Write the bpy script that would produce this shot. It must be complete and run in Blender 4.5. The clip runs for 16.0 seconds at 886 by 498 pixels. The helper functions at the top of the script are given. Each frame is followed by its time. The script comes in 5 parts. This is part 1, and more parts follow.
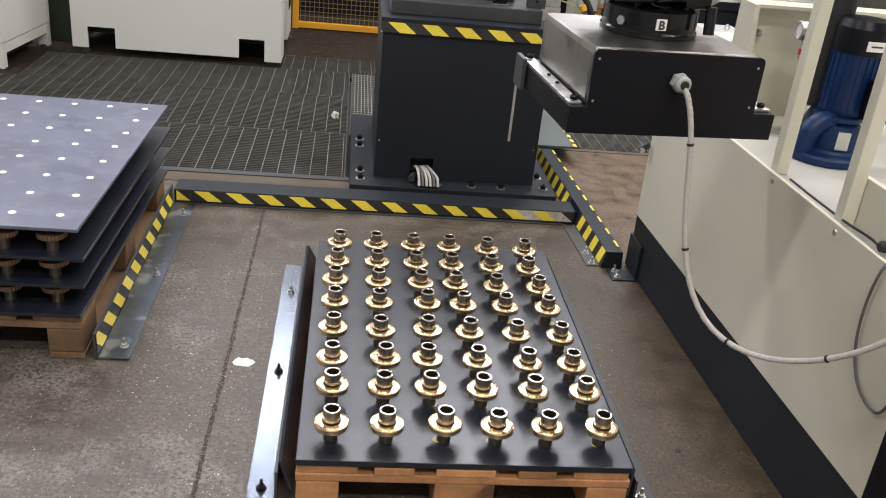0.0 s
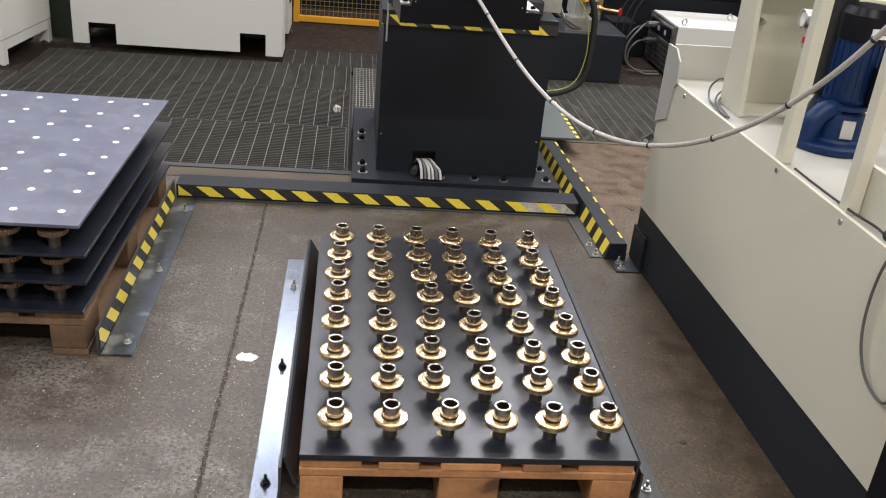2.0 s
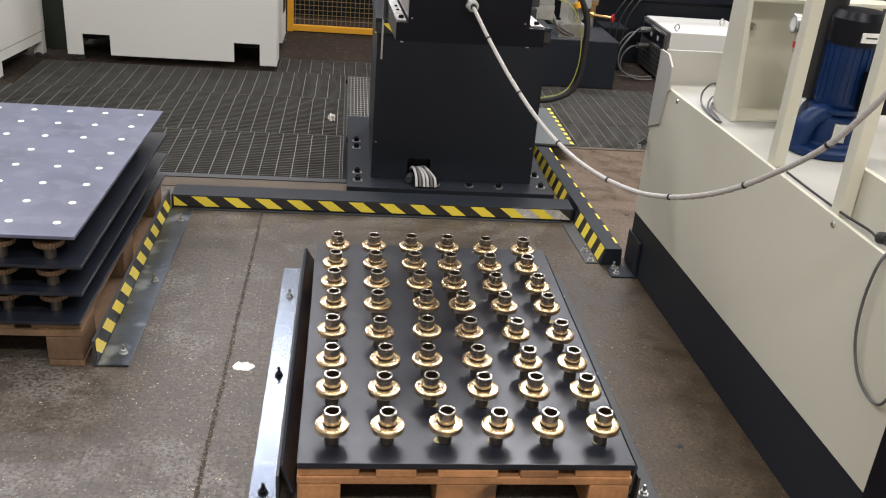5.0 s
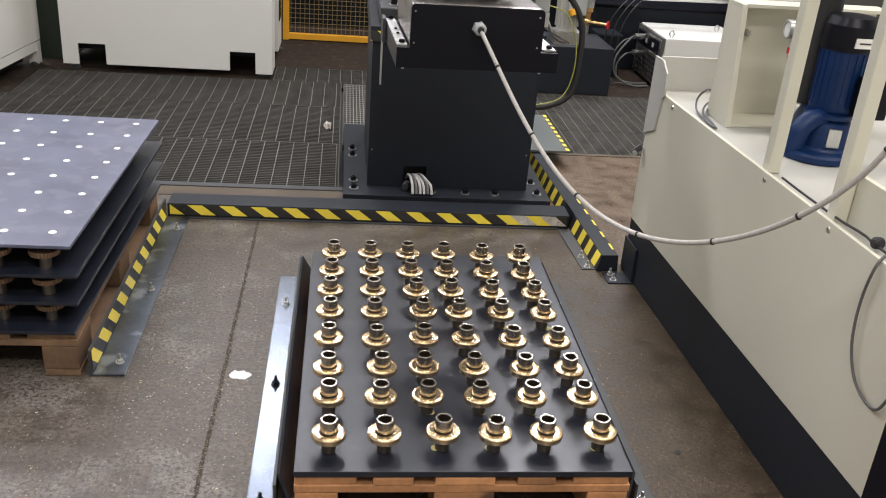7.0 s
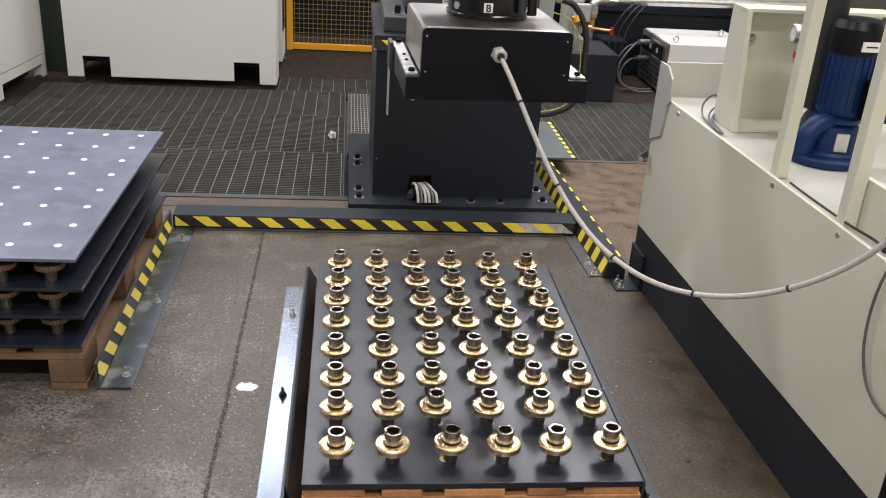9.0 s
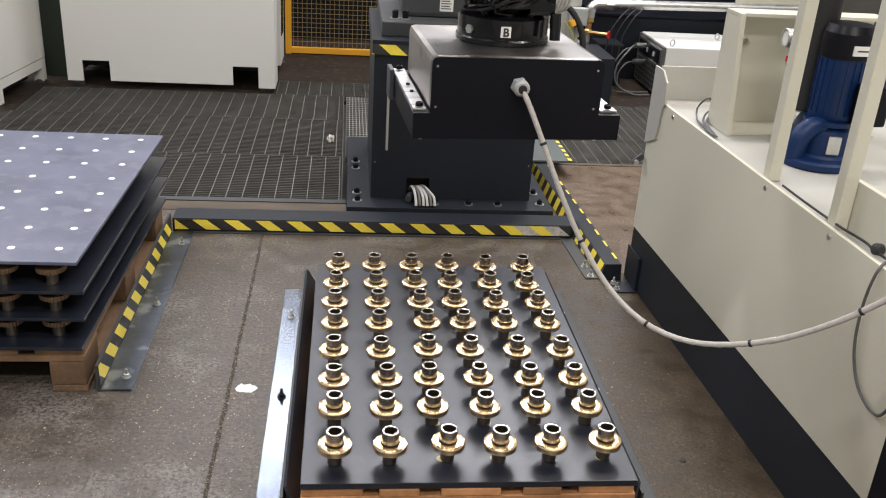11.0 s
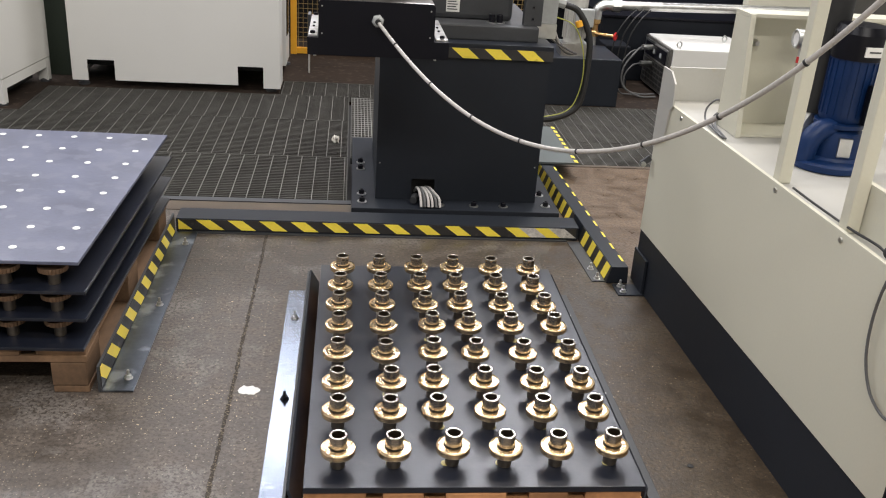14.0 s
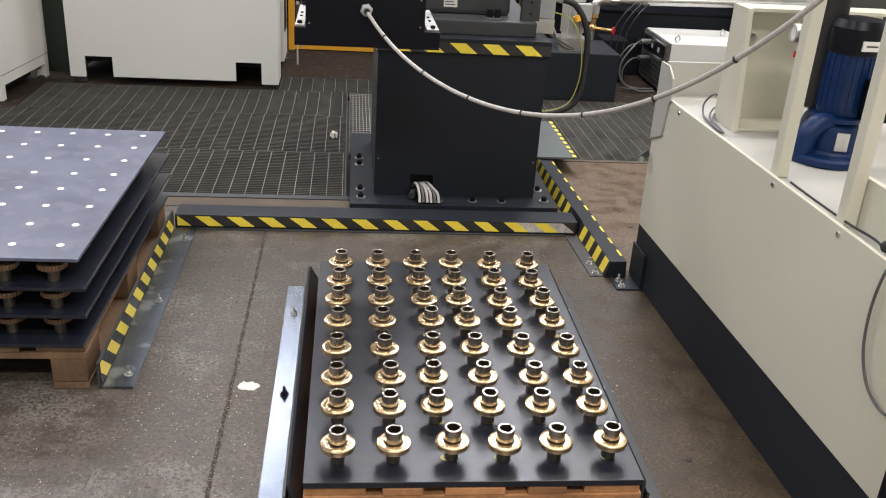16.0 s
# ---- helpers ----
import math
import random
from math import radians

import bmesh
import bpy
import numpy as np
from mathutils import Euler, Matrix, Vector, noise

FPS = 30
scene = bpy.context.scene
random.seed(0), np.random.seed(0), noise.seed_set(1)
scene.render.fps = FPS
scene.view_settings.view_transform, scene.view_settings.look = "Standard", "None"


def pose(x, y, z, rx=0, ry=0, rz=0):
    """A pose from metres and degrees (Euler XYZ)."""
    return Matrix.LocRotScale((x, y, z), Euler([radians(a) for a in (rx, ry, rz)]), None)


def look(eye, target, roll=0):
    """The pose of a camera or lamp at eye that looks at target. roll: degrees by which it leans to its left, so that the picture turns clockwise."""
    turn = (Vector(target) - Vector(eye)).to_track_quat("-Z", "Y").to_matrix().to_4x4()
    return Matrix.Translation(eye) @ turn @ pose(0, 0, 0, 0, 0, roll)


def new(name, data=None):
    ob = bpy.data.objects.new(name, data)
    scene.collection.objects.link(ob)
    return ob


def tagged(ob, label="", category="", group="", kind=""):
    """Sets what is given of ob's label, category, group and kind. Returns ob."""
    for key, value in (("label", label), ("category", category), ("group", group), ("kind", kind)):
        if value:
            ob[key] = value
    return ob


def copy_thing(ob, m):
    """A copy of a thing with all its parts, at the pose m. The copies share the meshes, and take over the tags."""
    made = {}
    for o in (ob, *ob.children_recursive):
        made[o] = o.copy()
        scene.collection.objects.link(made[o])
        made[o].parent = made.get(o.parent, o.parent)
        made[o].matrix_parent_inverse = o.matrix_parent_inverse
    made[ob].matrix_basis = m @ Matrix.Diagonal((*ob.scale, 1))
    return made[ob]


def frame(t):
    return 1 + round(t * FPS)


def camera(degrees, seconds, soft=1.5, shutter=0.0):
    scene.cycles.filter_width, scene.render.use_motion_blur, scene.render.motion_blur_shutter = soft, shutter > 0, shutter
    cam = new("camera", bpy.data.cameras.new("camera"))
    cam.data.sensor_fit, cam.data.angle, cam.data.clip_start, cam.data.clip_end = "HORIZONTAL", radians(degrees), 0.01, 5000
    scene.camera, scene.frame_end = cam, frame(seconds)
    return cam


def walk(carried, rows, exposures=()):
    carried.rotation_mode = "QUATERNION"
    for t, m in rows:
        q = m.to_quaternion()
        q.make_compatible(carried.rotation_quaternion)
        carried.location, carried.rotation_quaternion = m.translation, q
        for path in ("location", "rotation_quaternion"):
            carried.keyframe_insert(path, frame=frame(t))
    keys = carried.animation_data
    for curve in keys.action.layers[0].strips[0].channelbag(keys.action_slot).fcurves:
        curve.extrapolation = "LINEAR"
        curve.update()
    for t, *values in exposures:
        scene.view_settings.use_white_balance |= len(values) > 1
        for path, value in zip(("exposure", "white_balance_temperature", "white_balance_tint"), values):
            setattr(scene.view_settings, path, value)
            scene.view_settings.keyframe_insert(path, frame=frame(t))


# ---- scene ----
cam = camera(51.8, 16.0, soft=1.1)
PATH = [
    (0, (0.076, -1.702, 1.512), (0.3, 0.098, 0.669), 6.0),
    (0.5, (0.075, -1.696, 1.507), (0.295, 0.1, 0.655), 6.0),
    (1, (0.077, -1.691, 1.507), (0.299, 0.103, 0.651), 5.9),
    (1.5, (0.079, -1.688, 1.505), (0.299, 0.106, 0.648), 5.6),
    (2, (0.081, -1.692, 1.506), (0.297, 0.103, 0.649), 5.4),
    (2.5, (0.08, -1.697, 1.511), (0.297, 0.097, 0.655), 5.3),
    (3, (0.083, -1.697, 1.512), (0.301, 0.098, 0.658), 5.2),
    (3.5, (0.082, -1.697, 1.509), (0.307, 0.102, 0.664), 5.2),
    (4, (0.084, -1.698, 1.51), (0.308, 0.101, 0.666), 5.0),
    (6.5, (0.084, -1.7, 1.509), (0.309, 0.105, 0.677), 4.7),
    (7, (0.086, -1.699, 1.51), (0.315, 0.107, 0.683), 4.6),
    (7.5, (0.082, -1.697, 1.51), (0.314, 0.111, 0.689), 4.6),
    (8, (0.085, -1.692, 1.509), (0.311, 0.12, 0.694), 4.2),
    (8.5, (0.086, -1.686, 1.509), (0.307, 0.128, 0.696), 4.0),
    (9, (0.086, -1.685, 1.509), (0.302, 0.129, 0.696), 3.8),
    (11.5, (0.089, -1.716, 1.521), (0.307, 0.103, 0.72), 3.7),
    (12, (0.087, -1.715, 1.519), (0.303, 0.113, 0.737), 3.8),
    (12.5, (0.088, -1.712, 1.515), (0.303, 0.119, 0.739), 3.8),
    (13, (0.087, -1.7, 1.511), (0.303, 0.129, 0.731), 3.8),
    (13.5, (0.088, -1.688, 1.507), (0.301, 0.137, 0.716), 3.9),
    (14, (0.088, -1.687, 1.507), (0.297, 0.133, 0.703), 3.9),
    (14.5, (0.089, -1.688, 1.512), (0.297, 0.126, 0.697), 3.8),
    (15, (0.091, -1.689, 1.509), (0.3, 0.126, 0.695), 3.7),
    (15.5, (0.09, -1.69, 1.51), (0.301, 0.124, 0.695), 3.7),
    (16, (0.089, -1.692, 1.511), (0.3, 0.123, 0.697), 3.7),
]
walk(cam, [(t, look(eye, target, roll)) for t, eye, target, roll in PATH])

# ---- light ----
scene.view_settings.exposure = 0.0
world = bpy.data.worlds.new("hall_air")
scene.world = world
world.use_nodes = True
world.node_tree.nodes["Background"].inputs[0].default_value = (0.9, 0.95, 1.0, 1)
world.node_tree.nodes["Background"].inputs[1].default_value = 0.05


def hall_lamp(x, y, z, sx, sy, watts, colour=(1.0, 0.96, 0.9)):
    d = bpy.data.lights.new("hall_lamp", "AREA")
    d.shape, d.size, d.size_y, d.energy, d.color = "RECTANGLE", sx, sy, watts, colour
    ob = new("hall_lamp", d)
    ob.matrix_basis = pose(x, y, z)
    return ob


# rows of long ceiling luminaires
COOL = (0.97, 0.965, 1.03)
WARM = (1.0, 0.95, 0.9)
for y, w in ((4.4, 85), (5.6, 110)):
    hall_lamp(-3.2, y, 4.7, 2.4, 0.3, w, COOL)
    hall_lamp(1.2, y, 4.7, 2.6, 0.3, w * 1.1, COOL)
hall_lamp(-0.9, 7.3, 4.7, 1.7, 0.5, 95, COOL)
hall_lamp(2.4, 7.0, 4.7, 2.4, 0.3, 100, COOL)
hall_lamp(2.0, 2.3, 4.7, 2.6, 0.3, 135, WARM)
hall_lamp(2.5, -0.8, 4.7, 2.6, 0.3, 80, WARM)
hall_lamp(4.6, 0.6, 4.7, 2.0, 0.3, 50, WARM)
hall_lamp(-3.0, 2.4, 4.7, 2.6, 0.3, 110, COOL)
hall_lamp(-3.0, -1.4, 4.7, 2.6, 0.3, 130, COOL)
hall_lamp(0.6, -3.4, 4.7, 2.6, 0.3, 190, WARM)

# ---- materials ----


def mat(name, colour, rough=0.5, metal=0.0, vary=0.15, scale=6.0, fine=60.0, bump=0.15, spots=None, stretch=None, gloss_vary=0.15, piece=0.0, coat=0.0, spec=0.5, patches=None, turned=0.0):
    m = bpy.data.materials.new(name)
    m.use_nodes = True
    nt = m.node_tree
    b = nt.nodes["Principled BSDF"]
    link = nt.links.new
    tc = nt.nodes.new("ShaderNodeTexCoord")
    mp = nt.nodes.new("ShaderNodeMapping")
    link(tc.outputs["Object"], mp.inputs[0])
    if stretch:
        mp.inputs["Scale"].default_value = stretch
    n1, n2 = nt.nodes.new("ShaderNodeTexNoise"), nt.nodes.new("ShaderNodeTexNoise")
    n1.inputs["Scale"].default_value, n1.inputs["Detail"].default_value = scale, 5
    n2.inputs["Scale"].default_value, n2.inputs["Detail"].default_value = fine, 4
    link(mp.outputs[0], n1.inputs[0])
    link(mp.outputs[0], n2.inputs[0])
    mix = nt.nodes.new("ShaderNodeMath")
    mix.operation = "MULTIPLY_ADD"
    link(n2.outputs[0], mix.inputs[0])
    mix.inputs[1].default_value = 0.4
    link(n1.outputs[0], mix.inputs[2])
    ramp = nt.nodes.new("ShaderNodeValToRGB")
    lo, hi = [max(0.0, c * (1 - vary)) for c in colour], [min(1.0, c * (1 + vary)) for c in colour]
    ramp.color_ramp.elements[0].position, ramp.color_ramp.elements[1].position = 0.45, 0.95
    ramp.color_ramp.elements[0].color, ramp.color_ramp.elements[1].color = (*lo, 1), (*hi, 1)
    link(mix.outputs[0], ramp.inputs[0])
    out = ramp.outputs[0]
    for soft, some in ((0.12, patches), (0.05, spots)):
        if not some:
            continue
        col, size, amount = some
        n3 = nt.nodes.new("ShaderNodeTexNoise")
        n3.inputs["Scale"].default_value, n3.inputs["Detail"].default_value = size, 6
        link(mp.outputs[0], n3.inputs[0])
        r3 = nt.nodes.new("ShaderNodeValToRGB")
        r3.color_ramp.elements[0].position, r3.color_ramp.elements[1].position = 1 - amount - soft, 1 - amount + soft
        link(n3.outputs[0], r3.inputs[0])
        mx = nt.nodes.new("ShaderNodeMixRGB")
        link(r3.outputs[0], mx.inputs[0])
        link(out, mx.inputs[1])
        mx.inputs[2].default_value = (*col, 1)
        out = mx.outputs[0]
    if piece:
        info = nt.nodes.new("ShaderNodeObjectInfo")
        hsv = nt.nodes.new("ShaderNodeHueSaturation")
        mr = nt.nodes.new("ShaderNodeMapRange")
        mr.inputs[3].default_value, mr.inputs[4].default_value = 1 - piece, 1 + piece
        link(info.outputs["Random"], mr.inputs[0])
        link(mr.outputs[0], hsv.inputs["Value"])
        link(out, hsv.inputs["Color"])
        out = hsv.outputs[0]
    link(out, b.inputs["Base Color"])
    rr = nt.nodes.new("ShaderNodeMapRange")
    rr.inputs[3].default_value, rr.inputs[4].default_value = max(0.03, rough - gloss_vary), min(1.0, rough + gloss_vary)
    link(mix.outputs[0], rr.inputs[0])
    link(rr.outputs[0], b.inputs["Roughness"])
    b.inputs["Metallic"].default_value = metal
    b.inputs["Coat Weight"].default_value = coat
    b.inputs["Specular IOR Level"].default_value = spec
    if turned:
        # lathe marks run round the part's axis
        tg = nt.nodes.new("ShaderNodeTangent")
        tg.direction_type, tg.axis = "RADIAL", "Z"
        b.inputs["Anisotropic"].default_value = turned
        link(tg.outputs[0], b.inputs["Tangent"])
    if bump:
        bp = nt.nodes.new("ShaderNodeBump")
        bp.inputs["Strength"].default_value, bp.inputs["Distance"].default_value = bump, 0.003
        link(n2.outputs[0], bp.inputs["Height"])
        link(bp.outputs[0], b.inputs["Normal"])
    return m



def concrete(name, colour, dry, speck, rough=0.4, dry_at=0.56):
    """Worn concrete: cloudy dirt, pale dry patches, grit and bright aggregate specks."""
    m = bpy.data.materials.new(name)
    m.use_nodes = True
    nt = m.node_tree
    b = nt.nodes["Principled BSDF"]
    link = nt.links.new
    tc = nt.nodes.new("ShaderNodeTexCoord")

    def grain(scale, detail=5, rough_=0.6):
        n = nt.nodes.new("ShaderNodeTexNoise")
        n.inputs["Scale"].default_value, n.inputs["Detail"].default_value, n.inputs["Roughness"].default_value = scale, detail, rough_
        link(tc.outputs["Object"], n.inputs[0])
        return n.outputs[0]

    def between(value, lo, hi, a=0.0, z=1.0):
        n = nt.nodes.new("ShaderNodeMapRange")
        n.interpolation_type = "SMOOTHSTEP"
        n.inputs[1].default_value, n.inputs[2].default_value, n.inputs[3].default_value, n.inputs[4].default_value = lo, hi, a, z
        link(value, n.inputs[0])
        return n.outputs[0]

    def mixed(fac, a, z, how="MIX"):
        n = nt.nodes.new("ShaderNodeMixRGB")
        n.blend_type = how
        link(fac, n.inputs[0])
        for k, q in ((1, a), (2, z)):
            if isinstance(q, tuple):
                n.inputs[k].default_value = (*q, 1)
            else:
                link(q, n.inputs[k])
        return n.outputs[0]

    mid, grit = grain(11, 6, 0.7), grain(85, 3, 0.7)
    out = mixed(between(mid, 0.36, 0.66), tuple(c * 0.72 for c in colour), tuple(c * 1.3 for c in colour))
    out = mixed(between(grain(3.1, 6, 0.65), dry_at - 0.05, dry_at + 0.09, 0, 0.75), out, dry)
    out = mixed(between(grit, 0.3, 0.7), mixed(between(grit, 0.4, 0.6), tuple(c * 0.5 for c in colour), out), out)
    vo = nt.nodes.new("ShaderNodeTexVoronoi")
    vo.inputs["Scale"].default_value = 95
    link(tc.outputs["Object"], vo.inputs["Vector"])
    dots = between(vo.outputs["Distance"], 0.16, 0.3, 1, 0)
    pick = nt.nodes.new("ShaderNodeMath")
    pick.operation = "MULTIPLY"
    sep = nt.nodes.new("ShaderNodeSeparateColor")
    link(vo.outputs["Color"], sep.inputs[0])
    link(dots, pick.inputs[0])
    link(between(sep.outputs[0], 0.62, 1.0, 0.0, 0.9), pick.inputs[1])
    out = mixed(pick.outputs[0], out, speck)
    link(out, b.inputs["Base Color"])
    link(between(mid, 0.3, 0.7, rough - 0.1, rough + 0.16), b.inputs["Roughness"])
    b.inputs["Specular IOR Level"].default_value = 0.4
    bp = nt.nodes.new("ShaderNodeBump")
    bp.inputs["Strength"].default_value, bp.inputs["Distance"].default_value = 0.45, 0.003
    link(grit, bp.inputs["Height"])
    link(bp.outputs[0], b.inputs["Normal"])
    return m


M_FLOOR = concrete("worn_concrete", (0.088, 0.071, 0.056), (0.18, 0.163, 0.147), (0.24, 0.21, 0.165))
M_OILSHADE = concrete("oily_shaded_concrete", (0.056, 0.037, 0.019), (0.09, 0.068, 0.042), (0.17, 0.13, 0.075), 0.42)
M_TAN = concrete("tan_concrete", (0.14, 0.096, 0.06), (0.2, 0.15, 0.105), (0.1, 0.07, 0.045), 0.36)
M_FLOORDARK = mat("dirty_shaded_concrete", (0.025, 0.017, 0.012), 0.75, 0, 0.4, 2, 120, 0.3, spots=((0.05, 0.036, 0.026), 20, 0.4), spec=0.15)
M_KERB = mat("rusty_kerb_steel", (0.085, 0.063, 0.043), 0.5, 0.3, 0.3, 8)
M_PIT = mat("pit_concrete", (0.05, 0.048, 0.045), 0.8, 0, 0.2, 3)
M_JOINT = mat("joint_filler", (0.03, 0.023, 0.016), 0.8, 0, 0.5, 40, 220, 0.9, spots=((0.16, 0.13, 0.09), 160, 0.42))
M_WHITEPATCH = mat("floor_patch_white", (0.62, 0.61, 0.58), 0.6, 0, 0.1, 20)
M_WALL = mat("hall_wall_paint", (0.5, 0.5, 0.48), 0.7, 0, 0.08, 1.5)
M_DARKWALL = mat("dark_backdrop", (0.009, 0.0105, 0.014), 0.6, 0, 0.2, 2, spec=0.15)
M_NAVY = mat("blue_black_casing", (0.014, 0.017, 0.026), 0.4, 0, 0.2, 2, 80, 0.05, spec=0.3)
M_CEIL = mat("hall_ceiling", (0.35, 0.35, 0.35), 0.8, 0, 0.08, 2)
M_ANTHRA = mat("anthracite_paint", (0.014, 0.017, 0.023), 0.42, 0, 0.12, 3, 160, 0.05, gloss_vary=0.06, spec=0.3)
M_BLACK = mat("black_anodised", (0.005, 0.005, 0.008), 0.32, 0, 0.15, 5, 120, 0.04, gloss_vary=0.06, spec=0.2)
M_BLACKGLOSS = mat("black_glossy", (0.004, 0.004, 0.005), 0.2, 0, 0.15, 8, 60, 0.04, gloss_vary=0.06, coat=0.25, spec=0.3)
M_RUBBER = mat("black_rubber", (0.012, 0.012, 0.012), 0.55, 0, 0.2, 20)
M_CREAM = mat("cream_paint", (0.575, 0.555, 0.45), 0.4, 0, 0.04, 1.3, 140, 0.06, gloss_vary=0.06)
M_WHITE = mat("white_enamel", (0.42, 0.41, 0.375), 0.38, 0, 0.05, 2, 120, 0.05, spots=((0.42, 0.38, 0.3), 14, 0.3))
M_CAB = mat("machine_white_paint", (0.67, 0.66, 0.62), 0.4, 0, 0.03, 1.2, 160, 0.05, gloss_vary=0.05)
M_GREEN = mat("dark_green_paint", (0.02, 0.03, 0.018), 0.6, 0, 0.15, 4)
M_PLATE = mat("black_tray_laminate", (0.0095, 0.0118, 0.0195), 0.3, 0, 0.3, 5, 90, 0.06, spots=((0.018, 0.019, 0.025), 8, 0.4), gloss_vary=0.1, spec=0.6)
# top board's bluish sheen is put into the laminate's base colour
M_PLATETOP = mat("sheen_tray_laminate", (0.1, 0.108, 0.155), 0.3, 0, 0.22, 6, 70, 0.1, spots=((0.125, 0.133, 0.18), 14, 0.44), gloss_vary=0.1)
M_INSERT = mat("pale_insert", (0.85, 0.85, 0.8), 0.4, 0, 0.05, 30)
M_INSERTY = mat("yellow_insert", (0.5, 0.43, 0.16), 0.4, 0, 0.1, 30)
M_WOOD = mat("pallet_wood", (0.42, 0.2, 0.085), 0.65, 0, 0.35, 9, 70, 0.35, spots=((0.12, 0.06, 0.03), 7, 0.36), stretch=(1.0, 0.35, 1.0), piece=0.3)
M_WOODOLD = mat("old_pallet_wood", (0.18, 0.105, 0.056), 0.7, 0, 0.4, 9, 70, 0.35, spots=((0.08, 0.045, 0.03), 7, 0.36), stretch=(1.0, 0.35, 1.0), piece=0.25)
M_BRONZE = mat("turned_bronze", (0.95, 0.71, 0.43), 0.2, 1, 0.08, 14, 150, 0.0, gloss_vary=0.05, piece=0.08, turned=0.5)
M_STEELTUBE = mat("turned_steel", (0.64, 0.58, 0.5), 0.22, 1, 0.1, 14, 150, 0.0, gloss_vary=0.05, piece=0.08, turned=0.4)
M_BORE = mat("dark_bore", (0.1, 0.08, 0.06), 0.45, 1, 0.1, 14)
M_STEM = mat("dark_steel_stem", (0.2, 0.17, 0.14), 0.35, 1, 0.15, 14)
M_MESH = mat("mesh_wire", (0.36, 0.26, 0.11), 0.5, 0.3, 0.1, 30)
M_RUST = mat("brown_bronze_teeth", (0.25, 0.16, 0.1), 0.42, 0.8, 0.2, 20)
M_GALV = mat("blued_sheet_steel", (0.225, 0.255, 0.305), 0.23, 1, 0.1, 5, 60, 0.04, spots=((0.31, 0.345, 0.4), 12, 0.36), gloss_vary=0.06)
M_COVER = mat("grey_green_steel", (0.1, 0.115, 0.112), 0.4, 0.3, 0.2, 6, 60, 0.04)
# darker copy of the blued steel: oil plus dark reflections put into the colour
M_GALVDARK = mat("oily_dark_sheen_steel", (0.12, 0.135, 0.155), 0.3, 1, 0.3, 6, 60, 0.05, spots=((0.3, 0.33, 0.36), 9, 0.4), gloss_vary=0.12)
M_ALU = mat("brushed_aluminium", (0.74, 0.73, 0.71), 0.3, 1, 0.12, 3, 160, 0.08, stretch=(1, 12, 1), spots=((0.45, 0.41, 0.36), 5, 0.4))
M_STAIN = mat("stained_aluminium", (0.31, 0.29, 0.27), 0.3, 1, 0.25, 5, 150, 0.06, spots=((0.14, 0.12, 0.1), 7, 0.41), stretch=(1, 1, 1))
M_ZINC = mat("zinc_plated", (0.6, 0.6, 0.58), 0.3, 1, 0.12, 20)
M_GROOVE = mat("dark_steel_groove", (0.12, 0.1, 0.075), 0.4, 1, 0.2, 20)
M_PANEL = mat("dark_panel_grey", (0.09, 0.086, 0.077), 0.45, 0.2, 0.15, 12)
M_GREYPLASTIC = mat("grey_nylon", (0.33, 0.34, 0.33), 0.45, 0, 0.08, 30)
M_CABLE = mat("grey_hose", (0.4, 0.375, 0.345), 0.3, 0, 0.15, 30, 120, 0.05, gloss_vary=0.06)
M_CABLEDARK = mat("dark_grey_cable", (0.09, 0.09, 0.09), 0.45, 0, 0.1, 30)
M_CABLELIGHT = mat("light_grey_cable", (0.42, 0.4, 0.38), 0.45, 0, 0.1, 30)
M_YELLOWGREEN = mat("earth_cable", (0.36, 0.37, 0.07), 0.45, 0, 0.1, 30)
M_YELLOW = mat("yellow_tape", (0.95, 0.75, 0.08), 0.36, 0, 0.08, 12, 80, 0.05, spots=((0.5, 0.38, 0.05), 18, 0.24))
M_WORN = mat("rubbed_tape", (0.62, 0.59, 0.56), 0.38, 0.2, 0.3, 30, 120, 0.1, spots=((0.08, 0.07, 0.06), 24, 0.33))
M_TAPE = mat("black_tape", (0.03, 0.028, 0.027), 0.42, 0, 0.2, 12, 80, 0.05, spots=((0.12, 0.1, 0.09), 16, 0.3))
M_ORANGE = mat("orange_yellow_paint", (0.82, 0.4, 0.03), 0.4, 0, 0.06, 6)
M_BLUE = mat("blue_pump_paint", (0.003, 0.02, 0.08), 0.4, 0, 0.15, 6, 120, 0.1, spec=0.3)
M_CASTING = mat("dark_grey_casting", (0.05, 0.052, 0.055), 0.45, 0.2, 0.2, 5, 100, 0.12)
M_GRATE = mat("grating_steel", (0.115, 0.11, 0.098), 0.5, 0.6, 0.25, 8, 60, 0.1)
M_GRATEX = mat("grating_crossbar_steel", (0.2, 0.195, 0.175), 0.45, 0.6, 0.2, 8, 60, 0.1)
M_BRASS = mat("brass", (0.65, 0.42, 0.18), 0.3, 1, 0.1, 20)
M_RED = mat("red_plastic", (0.5, 0.02, 0.02), 0.4, 0, 0.1, 20)
M_RAG = mat("grubby_cloth", (0.4, 0.37, 0.31), 0.9, 0, 0.2, 30)
M_CHIP = mat("metal_chips", (0.5, 0.4, 0.28), 0.35, 1, 0.3, 40)
M_PAPER = mat("label_paper", (0.75, 0.74, 0.7), 0.6, 0, 0.04, 20)
M_INK = mat("label_ink", (0.03, 0.03, 0.03), 0.6, 0, 0.1, 20)

# ---- building helpers ----


